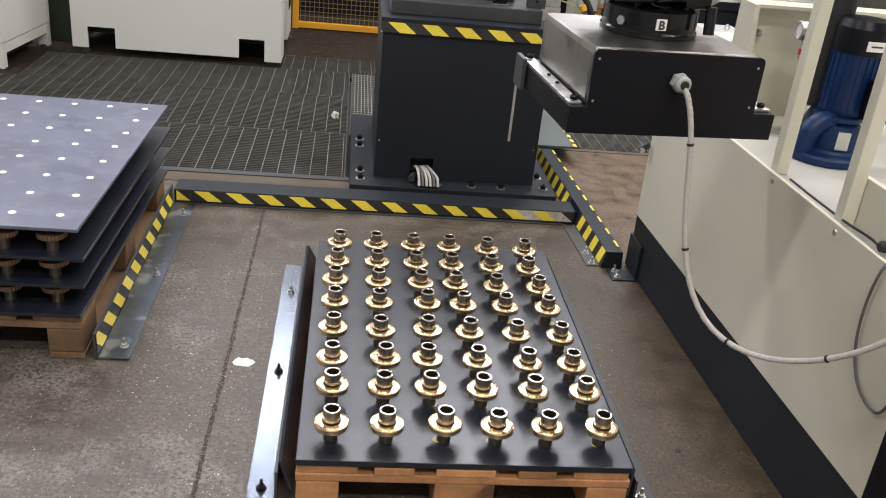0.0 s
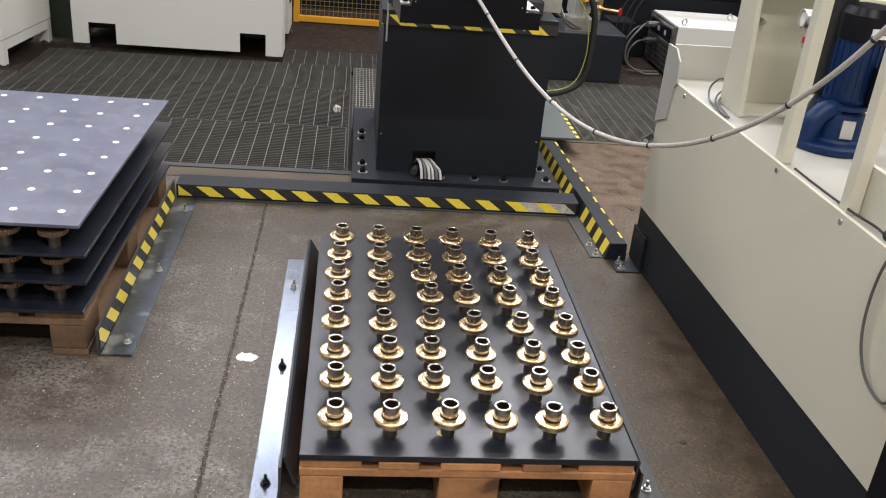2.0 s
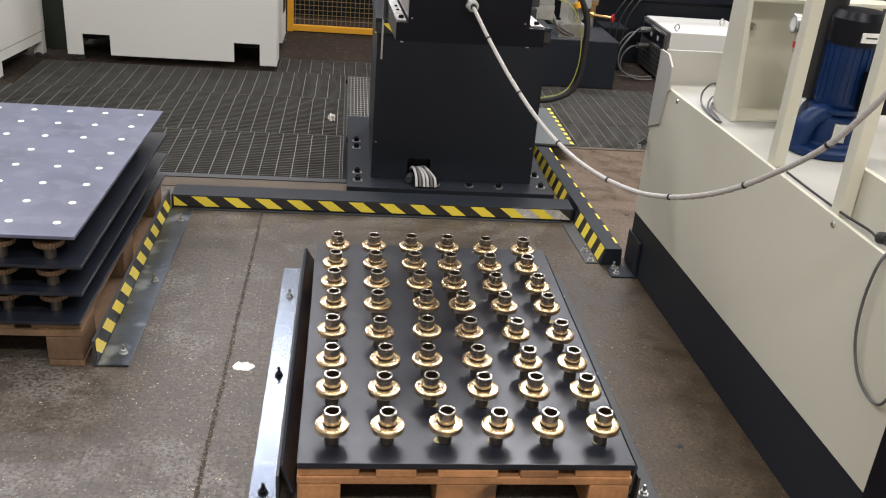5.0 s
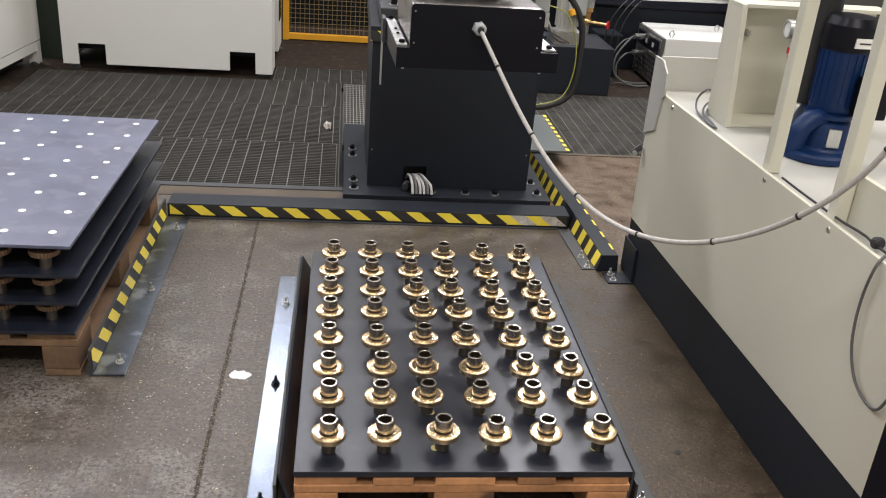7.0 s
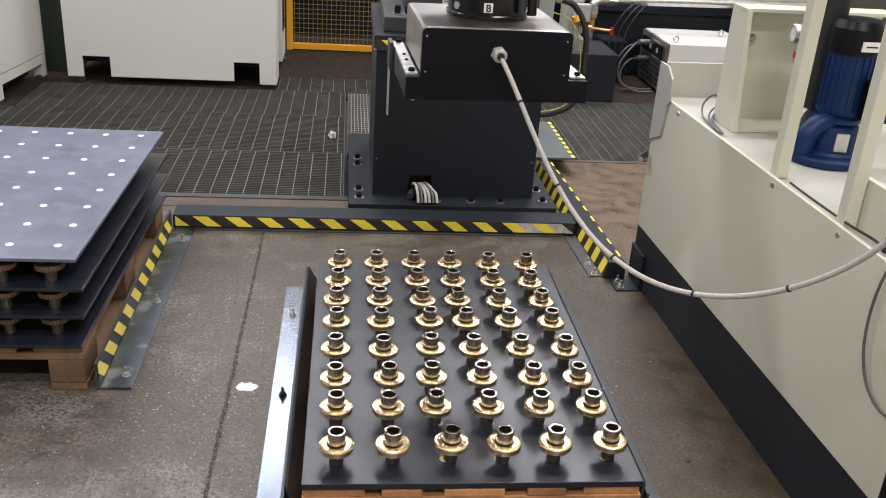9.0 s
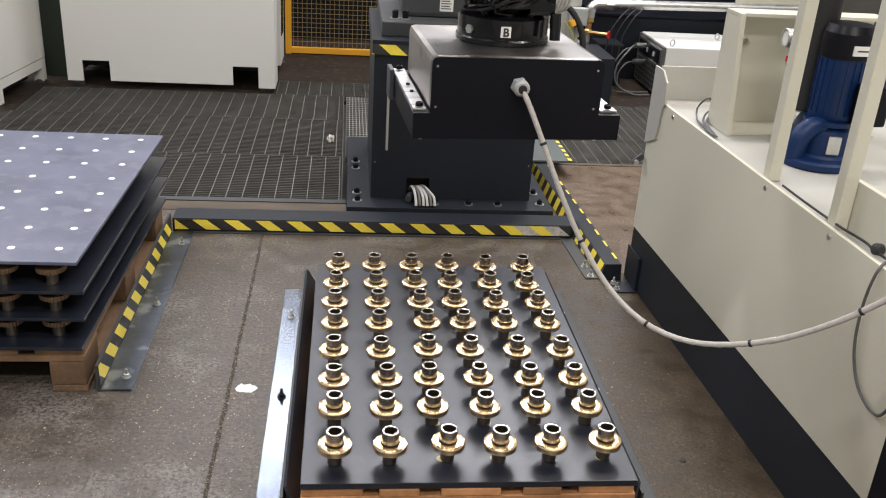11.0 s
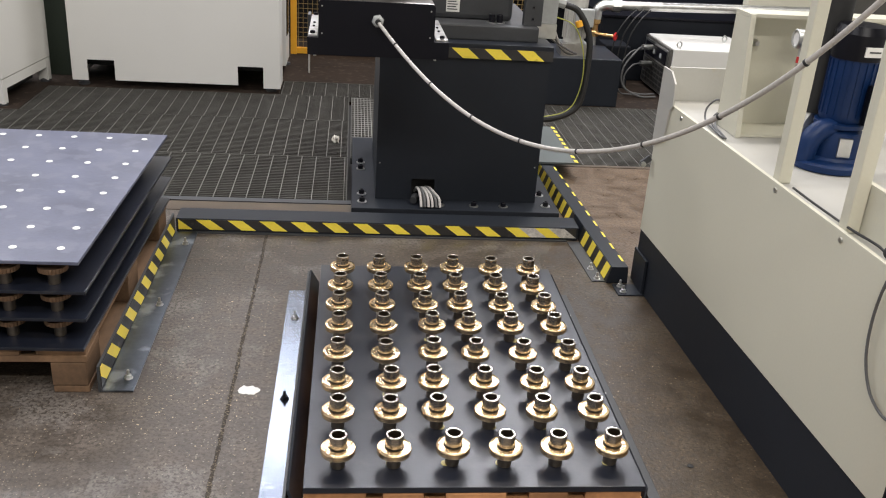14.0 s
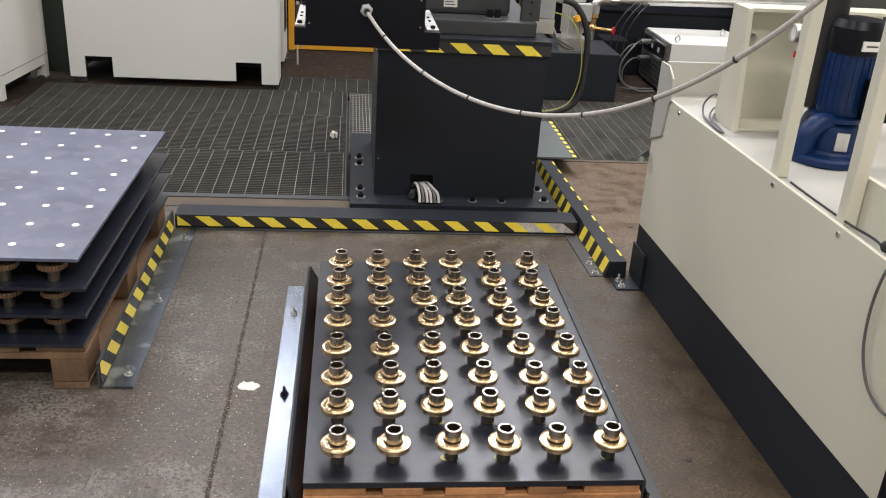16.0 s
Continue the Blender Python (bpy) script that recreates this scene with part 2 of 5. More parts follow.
def part(name, bm, material, parent=None, label="", smooth=False, bevel=0.0):
    if bevel:
        sharp = [e for e in bm.edges if len(e.link_faces) == 2 and e.calc_face_angle(0) > 0.6]
        bmesh.ops.bevel(bm, geom=sharp, offset=bevel, segments=2, affect="EDGES", profile=0.6)
    me = bpy.data.meshes.new(name)
    bmesh.ops.recalc_face_normals(bm, faces=bm.faces)
    bm.to_mesh(me)
    bm.free()
    me.materials.append(material)
    if smooth:
        me.polygons.foreach_set("use_smooth", [True] * len(me.polygons))
        me.set_sharp_from_angle(angle=0.42)
    ob = new(name, me)
    ob.parent = parent
    if label:
        ob["label"] = label
    return ob


def thing(name, label, category, group="", at=(0, 0, 0), kind=""):
    e = new(name)
    e.empty_display_size = 0.05
    e.location = at
    return tagged(e, label, category, group, kind)


def box(bm, x0, x1, y0, y1, z0, z1, m=None):
    vs = bmesh.ops.create_cube(bm, size=1)["verts"]
    for v in vs:
        v.co = Vector((x0 + (v.co.x + 0.5) * (x1 - x0), y0 + (v.co.y + 0.5) * (y1 - y0), z0 + (v.co.z + 0.5) * (z1 - z0)))
    if m is not None:
        bmesh.ops.transform(bm, matrix=m, verts=vs)
    return bm


def one_box(x0, x1, y0, y1, z0, z1, m=None):
    return box(bmesh.new(), x0, x1, y0, y1, z0, z1, m)


def lathe(bm, profile, n=24, m=None):
    """Turn (radius, height) pairs round z; open ends are capped where the radius is above zero."""
    rings, made = [], []
    for r, z in profile:
        ring = [bm.verts.new((r * math.cos(2 * math.pi * i / n), r * math.sin(2 * math.pi * i / n), z)) for i in range(n)]
        rings.append(ring)
        made += ring
    for a, b in zip(rings, rings[1:]):
        for i in range(n):
            bm.faces.new((a[i], a[(i + 1) % n], b[(i + 1) % n], b[i]))
    bm.faces.new(rings[0][::-1])
    bm.faces.new(rings[-1])
    if m is not None:
        bmesh.ops.transform(bm, matrix=m, verts=made)
    return bm


def rod(bm, a, b, r, n=12):
    a, b = Vector(a), Vector(b)
    m = Matrix.Translation(a) @ (b - a).to_track_quat("Z", "Y").to_matrix().to_4x4()
    return lathe(bm, [(r, 0), (r, (b - a).length)], n, m)


def smooth_line(points, steps=8):
    p = [Vector(q) for q in points]
    p = [2 * p[0] - p[1]] + p + [2 * p[-1] - p[-2]]
    out = []
    for a, b, c, d in zip(p, p[1:], p[2:], p[3:]):
        for i in range(steps):
            t = i / steps
            out.append(0.5 * (2 * b + (c - a) * t + (2 * a - 5 * b + 4 * c - d) * t * t + (3 * b - a - 3 * c + d) * t**3))
    return out + [p[-2]]


def tube(bm, points, r, n=10, steps=8):
    line = smooth_line(points, steps)
    rings = []
    up = Vector((0.3, 0.2, 0.93))
    for i, q in enumerate(line):
        d = (line[min(i + 1, len(line) - 1)] - line[max(i - 1, 0)]).normalized()
        u = d.cross(up).normalized()
        up = u.cross(d).normalized()
        rings.append([bm.verts.new(q + r * (math.cos(2 * math.pi * k / n) * u + math.sin(2 * math.pi * k / n) * up)) for k in range(n)])
    for a, b in zip(rings, rings[1:]):
        for i in range(n):
            bm.faces.new((a[i], a[(i + 1) % n], b[(i + 1) % n], b[i]))
    bm.faces.new(rings[0][::-1])
    bm.faces.new(rings[-1])
    return bm


def prism(bm, outline, lo, hi, m=None):
    """An outline in x and y drawn up from lo to hi."""
    a = [bm.verts.new((x, y, lo)) for x, y in outline]
    b = [bm.verts.new((x, y, hi)) for x, y in outline]
    bm.faces.new(a[::-1])
    bm.faces.new(b)
    for i in range(len(a)):
        j = (i + 1) % len(a)
        bm.faces.new((a[i], a[j], b[j], b[i]))
    if m is not None:
        bmesh.ops.transform(bm, matrix=m, verts=a + b)
    return bm


def bolt(parent, x, y, z, r=0.011, h=0.012, washer=True, name="bolt", material=None):
    """A socket-head screw on a washer, standing up."""
    b = part(name, lathe(bmesh.new(), [(r, 0.003), (r, h), (r * 0.85, h + 0.002), (r * 0.55, h + 0.002), (r * 0.5, h - 0.003)], 12), material or M_BLACK, parent, smooth=True)
    b.location = (x, y, z)
    if washer:
        part("washer", lathe(bmesh.new(), [(r * 1.7, 0), (r * 1.7, 0.003)], 16), M_ZINC, b, "zinc washer")
    return b


def anchor(parent, x, y, z, material=None):
    """A floor anchor: washer, hex nut and threaded stud."""
    b = part("anchor_bolt", lathe(bmesh.new(), [(0.0045, 0.0), (0.0045, 0.026), (0.0035, 0.028)], 10), material or M_ZINC, parent, "zinc anchor stud" if not material else "black anchor stud", smooth=True)
    b.location = (x, y, z)
    part("nut", lathe(bmesh.new(), [(0.0095, 0.002), (0.0095, 0.011), (0.008, 0.012)], 6), material or M_ZINC, b)
    part("washer", lathe(bmesh.new(), [(0.013, 0), (0.013, 0.002)], 16), material or M_ZINC, b)
    return b


def hazard(parent, origin, along, up, length, height, pitch, duty=0.5, slant=0.8, offset=0.0, black=True, proud=0.002, stripe=None):
    """Black tape with slanting yellow stripes on a flat face, as thin raised pieces."""
    o, a, u = Vector(origin), Vector(along).normalized(), Vector(up).normalized()
    n = a.cross(u)
    m = Matrix((( a.x, u.x, n.x, o.x), (a.y, u.y, n.y, o.y), (a.z, u.z, n.z, o.z), (0, 0, 0, 1)))
    if black:
        part("tape", prism(bmesh.new(), [(0, 0), (length, 0), (length, height), (0, height)], 0.0, proud, m), M_TAPE, parent, "black tape with wear")
    s = offset - pitch * (1 + math.ceil(abs(slant) * height / pitch))
    sl = slant * height
    while s < length:
        pts = [(s, 0), (s + pitch * duty, 0), (s + pitch * duty + sl, height), (s + sl, height)]
        # cut at the tape's ends
        for lim, keep in ((0.0, 1), (length, -1)):
            out = []
            for i in range(len(pts)):
                p, q = pts[i], pts[(i + 1) % len(pts)]
                ip, iq = keep * (p[0] - lim) >= 0, keep * (q[0] - lim) >= 0
                if ip:
                    out.append(p)
                if ip != iq:
                    f = (lim - p[0]) / (q[0] - p[0])
                    out.append((lim, p[1] + f * (q[1] - p[1])))
            pts = out
            if len(pts) < 3:
                break
        if len(pts) >= 3:
            part("stripe", prism(bmesh.new(), pts, proud, proud + 0.001, m), stripe or M_YELLOW, parent, "tape rubbed through to bare metal" if stripe else "yellow tape stripe")
        s += pitch


# ---- setting ----


def build_setting():
    bm = bmesh.new()
    box(bm, -6, 6, -5, 2.085, -0.15, 0)
    box(bm, 0.9, 6, 2.085, 2.838, -0.15, 0)
    tagged(part("floor", bm, M_FLOOR), "worn brown-grey concrete floor with pale specks", "floor", kind="structure")
    # rear floor: dirt and the shade among the machines both set its dark colour
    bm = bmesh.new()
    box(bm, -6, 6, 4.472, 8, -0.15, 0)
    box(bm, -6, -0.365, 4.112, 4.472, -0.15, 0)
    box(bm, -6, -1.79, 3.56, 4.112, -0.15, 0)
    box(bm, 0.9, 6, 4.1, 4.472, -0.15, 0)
    tagged(part("floor_back", bm, M_FLOORDARK), "dirty brown concrete floor behind the gratings, shade in its colour", "floor", kind="structure")
    tagged(part("pit_floor", one_box(-6, 6, 2.0, 4.7, -0.3, -0.155), M_PIT), "dark pit floor beneath the gratings", "floor", kind="structure")
    # brown oily floor beside the tank, darkened to hold the tank's shade; ragged rim
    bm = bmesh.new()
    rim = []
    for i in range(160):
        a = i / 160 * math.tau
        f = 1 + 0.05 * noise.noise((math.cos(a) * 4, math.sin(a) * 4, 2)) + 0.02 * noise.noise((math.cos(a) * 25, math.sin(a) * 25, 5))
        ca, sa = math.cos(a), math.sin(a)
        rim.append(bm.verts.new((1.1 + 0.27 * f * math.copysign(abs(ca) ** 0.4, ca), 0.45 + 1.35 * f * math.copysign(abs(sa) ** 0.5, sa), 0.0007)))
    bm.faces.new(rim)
    tagged(part("oil_shade_patch", bm, M_OILSHADE), "brown oily concrete beside the tank, the tank's shade in its colour", "stain", kind="structure")
    bm = bmesh.new()
    prism(bm, [(1.1, 1.5), (2.4, 1.5), (2.4, 2.836), (1.0, 2.836), (1.0, 2.4)], 0.0003, 0.0009)
    tagged(part("floor_patch", bm, M_TAN), "tan-brown stained concrete beside the cable channel", "floor", kind="structure")
    # expansion joint, slightly wavy
    bm = bmesh.new()
    pts = []
    for i in range(480):
        y = -3.5 + i * 0.01113
        w = 0.0056 + 0.005 * noise.noise((y * 40, 0, 0))
        x = -0.243 + 0.004 * noise.noise((y * 6, 3, 0)) + 0.0025 * noise.noise((y * 55, 7, 0))
        pts.append((x - w, x + w, y))
    va = [(bm.verts.new((a, y, 0.0015)), bm.verts.new((b, y, 0.0015))) for a, b, y in pts]
    for p, q in zip(va, va[1:]):
        bm.faces.new((p[0], p[1], q[1], q[0]))
    tagged(part("floor_joint", bm, M_JOINT), "dirty filled expansion joint in the concrete floor", "joint", kind="structure")
    bm = bmesh.new()
    out = [(math.cos(a) * 0.033 * (1 + 0.35 * noise.noise((math.cos(a) * 2, math.sin(a) * 2, 5))), math.sin(a) * 0.022 * (1 + 0.5 * noise.noise((math.cos(a) * 3, math.sin(a) * 3, 9)))) for a in [i * 0.2618 for i in range(24)]]
    prism(bm, out, 0, 0.0015)
    sp = tagged(part("white_patch", bm, M_WHITEPATCH), "small white patch on the concrete floor", "spill", kind="structure")
    sp.location = (-0.192, 0.654, 0)
    # unseen walls and ceiling, added to close the room and reflect light
    for name, b in (("wall_north", (-6, 6, 8, 8.2, -0.3, 5)), ("wall_south", (-6, 6, -5.2, -5, -0.3, 5)), ("wall_west", (-6.2, -6, -5, 8, -0.3, 5)), ("wall_east", (6, 6.2, -5, 8, -0.3, 5))):
        tagged(part(name, one_box(*b), M_WALL), "unseen plain hall wall added to close the room and reflect light", "wall", kind="structure")
    tagged(part("ceiling", one_box(-6.2, 6.2, -5.2, 8.2, 5, 5.2), M_CEIL), "unseen plain grey hall ceiling added to close the room", "ceiling", kind="structure")


def grating(x0, x1, y0, y1, pitch, cross, label, bars=None, phase=0.03, wide=0.0032, bearing=None, thick=0.0045):
    t = thing("floor_grating", label, "grating", "floor gratings", kind="structure")
    g = 0.004
    bm = bmesh.new()
    y = y0 + g
    while y < y1 - g:
        box(bm, x0 + g, x1 - g, y, y + thick, -0.03, 0.0)
        y += pitch
    tagged(part("bearing_bars", bm, bearing or M_GRATE, t), kind="stuff")
    bm = bmesh.new()
    x = x1 - phase
    while x > x0 + g:
        box(bm, x - wide, x, y0 + g, y1 - g, -0.008, 0.0015)
        x -= cross
    tagged(part("cross_bars", bm, bars or M_GRATEX, t, "cross bars"), kind="stuff")
    bm = bmesh.new()
    box(bm, x0 + g, x0 + g + 0.004, y0 + g, y1 - g, -0.03, 0.003)
    box(bm, x1 - g - 0.004, x1 - g, y0 + g, y1 - g, -0.03, 0.003)
    box(bm, x0 + g + 0.005, x1 - g - 0.005, y0 + g - 0.004, y0 + g - 0.0005, -0.03, 0.002)
    box(bm, x0 + g + 0.005, x1 - g - 0.005, y1 - g + 0.0005, y1 - g + 0.004, -0.03, 0.002)
    part("edge_frame", bm, M_GRATE, t)


def build_gratings():
    lab = "dark steel floor grating with pale cross bars"
    grating(-2.55, 0.085, 2.24, 2.873, 0.023, 0.0735, lab, phase=0.017)
    grating(-2.55, 0.085, 2.877, 3.553, 0.023, 0.0735, lab, phase=0.04)
    grating(-1.785, 0.085, 3.557, 4.108, 0.023, 0.0735, lab, phase=0.033)
    grating(-0.36, 0.25, 4.112, 4.468, 0.023, 0.0735, lab, phase=0.03)
    grating(0.09, 0.245, 2.86, 4.1, 0.042, 0.0195, "pale narrow square-mesh steel grating strip", wide=0.0045, bearing=M_GRATEX, thick=0.012)
    for x0, x1 in ((1.2, 2.0), (2.004, 2.8)):
        for y0, y1 in ((2.875, 3.3), (3.304, 3.7), (3.704, 4.095)):
            grating(x0, x1, y0, y1, 0.019, 0.063, "dark steel floor grating with fine mesh", wide=0.0022, thick=0.006)
    tagged(part("pit_kerb", one_box(-3, 0.1, 2.086, 2.19, -0.15, 0.002), M_KERB), "brown dirty kerb along the grating pit", "kerb", kind="structure")
    tagged(part("pit_kerb", one_box(-3, 0.1, 2.192, 2.236, -0.15, 0.006), M_CASTING), "grey steel edge of the grating pit", "kerb", kind="structure")
    tagged(part("pit_kerb", one_box(0.9, 3, 2.84, 2.871, -0.15, 0.003), M_KERB), "brown steel kerb along the grating pit", "kerb", kind="structure")


# ---- trays, pallets and rails ----


def pallet(x, y, wood, label):
    """A four-way flat pallet, 0.8 by 1.2 m."""
    t = thing("pallet", label, "pallet", "wooden pallets", (x, y, 0))
    random.seed(int(x * 100) + 7)
    for i, (bx, w) in enumerate(((0, 0.145), (0.179, 0.1), (0.3275, 0.145), (0.521, 0.1), (0.655, 0.145))):
        part("deck_board", one_box(bx + random.uniform(0, 0.006), bx + w - random.uniform(0, 0.006), random.uniform(0, 0.008), 1.2 - random.uniform(0, 0.006), 0.122, 0.144), wood, t, bevel=0.003)
    for by in (0.002, 0.5275, 1.053):
        part("stringer_board", one_box(0.0, 0.8, by, by + 0.145, 0.1, 0.1215), wood, t, bevel=0.003)
        for bx, w in ((0.002, 0.1), (0.3275, 0.145), (0.698, 0.1)):
            part("block", one_box(bx, bx + w, by + 0.001, by + 0.144, 0.022, 0.0995), wood, t, bevel=0.004)
    for bx, w in ((0.0, 0.1), (0.3275, 0.145), (0.7, 0.1)):
        part("base_board", one_box(bx, bx + w, 0.004, 1.198, 0.0, 0.0215), wood, t, bevel=0.003)
    return t


ROWS_Y = [0.083, 0.235, 0.371, 0.522, 0.68, 0.815, 0.95, 1.088]


def tray(x, y, z, top_material, insert_material, label, th=0.012, turn=0.0, inserts=True):
    t = thing("tray_board", label, "tray board", "tray boards", (x, y, z))
    t.rotation_euler[2] = radians(turn)
    part("board", one_box(0, 0.8, 0, 1.2, -th, 0), top_material, t, bevel=0.0015)
    for i in range(6 if inserts else 0):
        for j in range(8):
            d = part("insert", lathe(bmesh.new(), [(0.011, -0.002), (0.011, 0.0012), (0.0105, 0.0015)], 14), insert_material, t) if i == 0 and j == 0 else None
            if d:
                first = d
            else:
                d = new("insert", first.data)
                d.parent = t
            d.location = (0.07 + i * 0.1315, 0.09 + j * 0.1487, 0)
    return t


def bushing():
    """A flanged turned bushing: stem, bronze flange, steel tube with bore and keyway."""
    t = thing("flanged_bushing", "turned bronze flanged bushing with steel sleeve on a black tray", "bushing", "flanged bushings on the tray")
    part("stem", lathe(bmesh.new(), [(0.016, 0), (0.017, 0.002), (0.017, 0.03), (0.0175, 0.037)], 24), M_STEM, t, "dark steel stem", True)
    part("flange", lathe(bmesh.new(), [(0.024, 0.0355), (0.036, 0.036), (0.0405, 0.039), (0.041, 0.041), (0.041, 0.051), (0.0398, 0.0535), (0.034, 0.0545), (0.0335, 0.054), (0.0225, 0.0542), (0.021, 0.053)], 40), M_BRONZE, t, "polished bronze flange", True)
    # groove ring and bore wall are coloured darker than the steel sleeve
    part("groove", lathe(bmesh.new(), [(0.0235, 0.0543), (0.0232, 0.0552), (0.019, 0.0553), (0.019, 0.0579)], 32), M_GROOVE, t, "dark relief groove", True)
    bm = bmesh.new()
    # the sleeve with its bore and one keyway
    n = 32
    def ring(r0, z, notch):
        return [bm.verts.new(((r0 + (0.003 if notch and i in (5, 6) else 0)) * math.cos(2 * math.pi * i / n), (r0 + (0.003 if notch and i in (5, 6) else 0)) * math.sin(2 * math.pi * i / n), z)) for i in range(n)]
    rings = [ring(0.0202, 0.058, 0), ring(0.0207, 0.0588, 0), ring(0.0207, 0.087, 0), ring(0.0197, 0.0888, 0), ring(0.0164, 0.0888, 1), ring(0.0154, 0.0875, 1)]
    for a, b in zip(rings, rings[1:]):
        for i in range(n):
            bm.faces.new((a[i], a[(i + 1) % n], b[(i + 1) % n], b[i]))
    part("sleeve", bm, M_STEELTUBE, t, "machined steel sleeve", True)
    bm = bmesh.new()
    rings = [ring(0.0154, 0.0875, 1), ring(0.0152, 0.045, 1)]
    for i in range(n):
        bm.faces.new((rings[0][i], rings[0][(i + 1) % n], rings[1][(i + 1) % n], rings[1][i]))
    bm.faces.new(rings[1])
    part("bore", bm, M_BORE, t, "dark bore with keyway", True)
    return t


def build_tray_station():
    pallet(0, 0, M_WOOD, "warm brown wooden pallet under the black tray")
    tray(0, 0, 0.162, M_PLATE, M_INSERTY, "black laminate tray board with round inserts, full of bushings", 0.016)
    xs = ((0.077, 0.208, 0.348, 0.474, 0.599, 0.735), (0.074, 0.204, 0.323, 0.457, 0.591, 0.726), (0.07, 0.211, 0.324, 0.459, 0.597, 0.72), (0.068, 0.2, 0.334, 0.454, 0.589, 0.717),
          (0.069, 0.199, 0.343, 0.451, 0.579, 0.71), (0.067, 0.199, 0.331, 0.44, 0.569, 0.705), (0.069, 0.197, 0.323, 0.439, 0.57, 0.693), (0.074, 0.195, 0.32, 0.442, 0.572, 0.702))
    random.seed(3)
    first = None
    for j, row in enumerate(xs):
        for i, x in enumerate(row):
            m = pose(x, ROWS_Y[j] + random.uniform(-0.004, 0.004) + 0.006 * (i > 1), 0.1625, 0, 0, random.uniform(-25, 25) - 30)
            if first is None:
                first = bushing()
                first.matrix_basis = m
            else:
                copy_thing(first, m)
    # guide rails on both sides of the pallet
    for side, x0 in ((-1, -0.05), (1, 0.822)):
        t = thing("guide_rail", "bent blued-steel pallet guide rail bolted to the floor", "guide rail", "pallet guide rails")
        a, b = (x0 - 0.068, x0 - 0.001) if side < 0 else (x0 + 0.011, x0 + 0.085)
        part("floor_flange", one_box(a, b, -0.25, 1.31, 0.0005, 0.007), M_GALV if side < 0 else M_CASTING, t, "blued floor flange", bevel=0.0015)
        u = one_box(x0 if side < 0 else x0 + 0.005, x0 + 0.007 if side < 0 else x0 + 0.011, 0.03, 1.28, 0.0075, 0.1)
        part("upright", u, M_CASTING, t, bevel=0.001)
        # lip leaning outward, with a sloping cut at the front
        bm = bmesh.new()
        xa, xb = (x0 + 0.036, x0 + 0.008) if side < 0 else (x0 - 0.014, x0 + 0.004)
        vs = [(xa, 0.03, 0.05), (xa, 1.28, 0.05), (xb, 1.27, 0.105), (xb, 0.06, 0.105)]
        lo = [bm.verts.new(v) for v in vs]
        hi = [bm.verts.new((v[0] + 0.006, v[1], v[2] + 0.004)) for v in vs]
        bm.faces.new(lo), bm.faces.new(hi[::-1])
        for i in range(4):
            bm.faces.new((lo[i], lo[(i + 1) % 4], hi[(i + 1) % 4], hi[i]))
        part("lip", bm, M_ANTHRA, t)
        for y in (0.082, 0.599, 1.094):
            anchor(t, -0.084 if side < 0 else 0.87, y, 0.007, M_BLACK if side < 0 and y < 0.7 else None)


def knob():
    """Underside of a bushing stored between two boards: toothed disc on a stem."""
    bm = bmesh.new()
    n = 72
    pr = [(0.04, 0.056), (0.041, 0.054), (0.041, 0.042), (0.036, 0.039), (0.018, 0.0385)]
    rings = []
    for k, (r, zz) in enumerate(pr):
        tooth = 0.0022 if k in (1, 2) else 0
        rings.append([bm.verts.new(((r - tooth * (i % 3 == 0)) * math.cos(2 * math.pi * i / n), (r - tooth * (i % 3 == 0)) * math.sin(2 * math.pi * i / n), zz)) for i in range(n)])
    for a, b in zip(rings, rings[1:]):
        for i in range(n):
            bm.faces.new((a[i], a[(i + 1) % n], b[(i + 1) % n], b[i]))
    bm.faces.new(rings[0])
    bm.faces.new(rings[-1][::-1])
    return bm


def build_stack():
    x0, y0 = -1.444, 0.637
    pallet(x0, y0, M_WOODOLD, "dirty brown wooden pallet under the stacked boards")
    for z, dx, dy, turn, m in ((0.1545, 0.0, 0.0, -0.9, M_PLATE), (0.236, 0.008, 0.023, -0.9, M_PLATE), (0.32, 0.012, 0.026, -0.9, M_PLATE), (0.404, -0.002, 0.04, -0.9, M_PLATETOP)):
        tray(x0 + dx, y0 + dy, z, m, M_INSERT, "laminate tray board with pale round inserts, bluish sheen in its colour, stacked" if z > 0.4 else "black laminate tray board in a stack", 0.01, turn, z > 0.4)
    first = None
    for z in (0.155, 0.2365, 0.3205):
        for i in range(6):
            for j in range(8):
                if j > 2 and i < 4:
                    continue
                p = (x0 + 0.06 + i * 0.131, y0 + 0.07 + j * 0.148, z)
                if first is None:
                    first = thing("stacked_bushing", "brown toothed bushing between stacked tray boards", "bushing", "bushings between stacked boards", p)
                    part("toothed_disc", knob(), M_RUST, first, smooth=True)
                    part("stem", lathe(bmesh.new(), [(0.017, 0.0), (0.017, 0.038)], 20), M_STEM, first, "dull steel stem", smooth=True)
                else:
                    copy_thing(first, Matrix.Translation(p))
    # rail beside the stack
    t = thing("guide_rail", "blued-steel guide rail with hazard tape beside the board stack", "guide rail", "pallet guide rails")
    part("floor_flange", one_box(-0.612, -0.522, 0.64, 1.83, 0.0005, 0.007), M_GALVDARK, t, "oily blued floor flange, dark reflection in its colour", bevel=0.0015)
    part("upright", one_box(-0.62, -0.613, 0.64, 1.832, 0.0005, 0.086), M_CASTING, t)
    hazard(t, (-0.6128, 0.645, 0.012), (0, 1, 0), (0, 0, 1), 1.18, 0.07, 0.118, 0.5, -1.25, 0.05)
    for y in (0.708, 1.18, 1.703):
        anchor(t, -0.55, y, 0.007)


# ---- pillar and floor bars ----


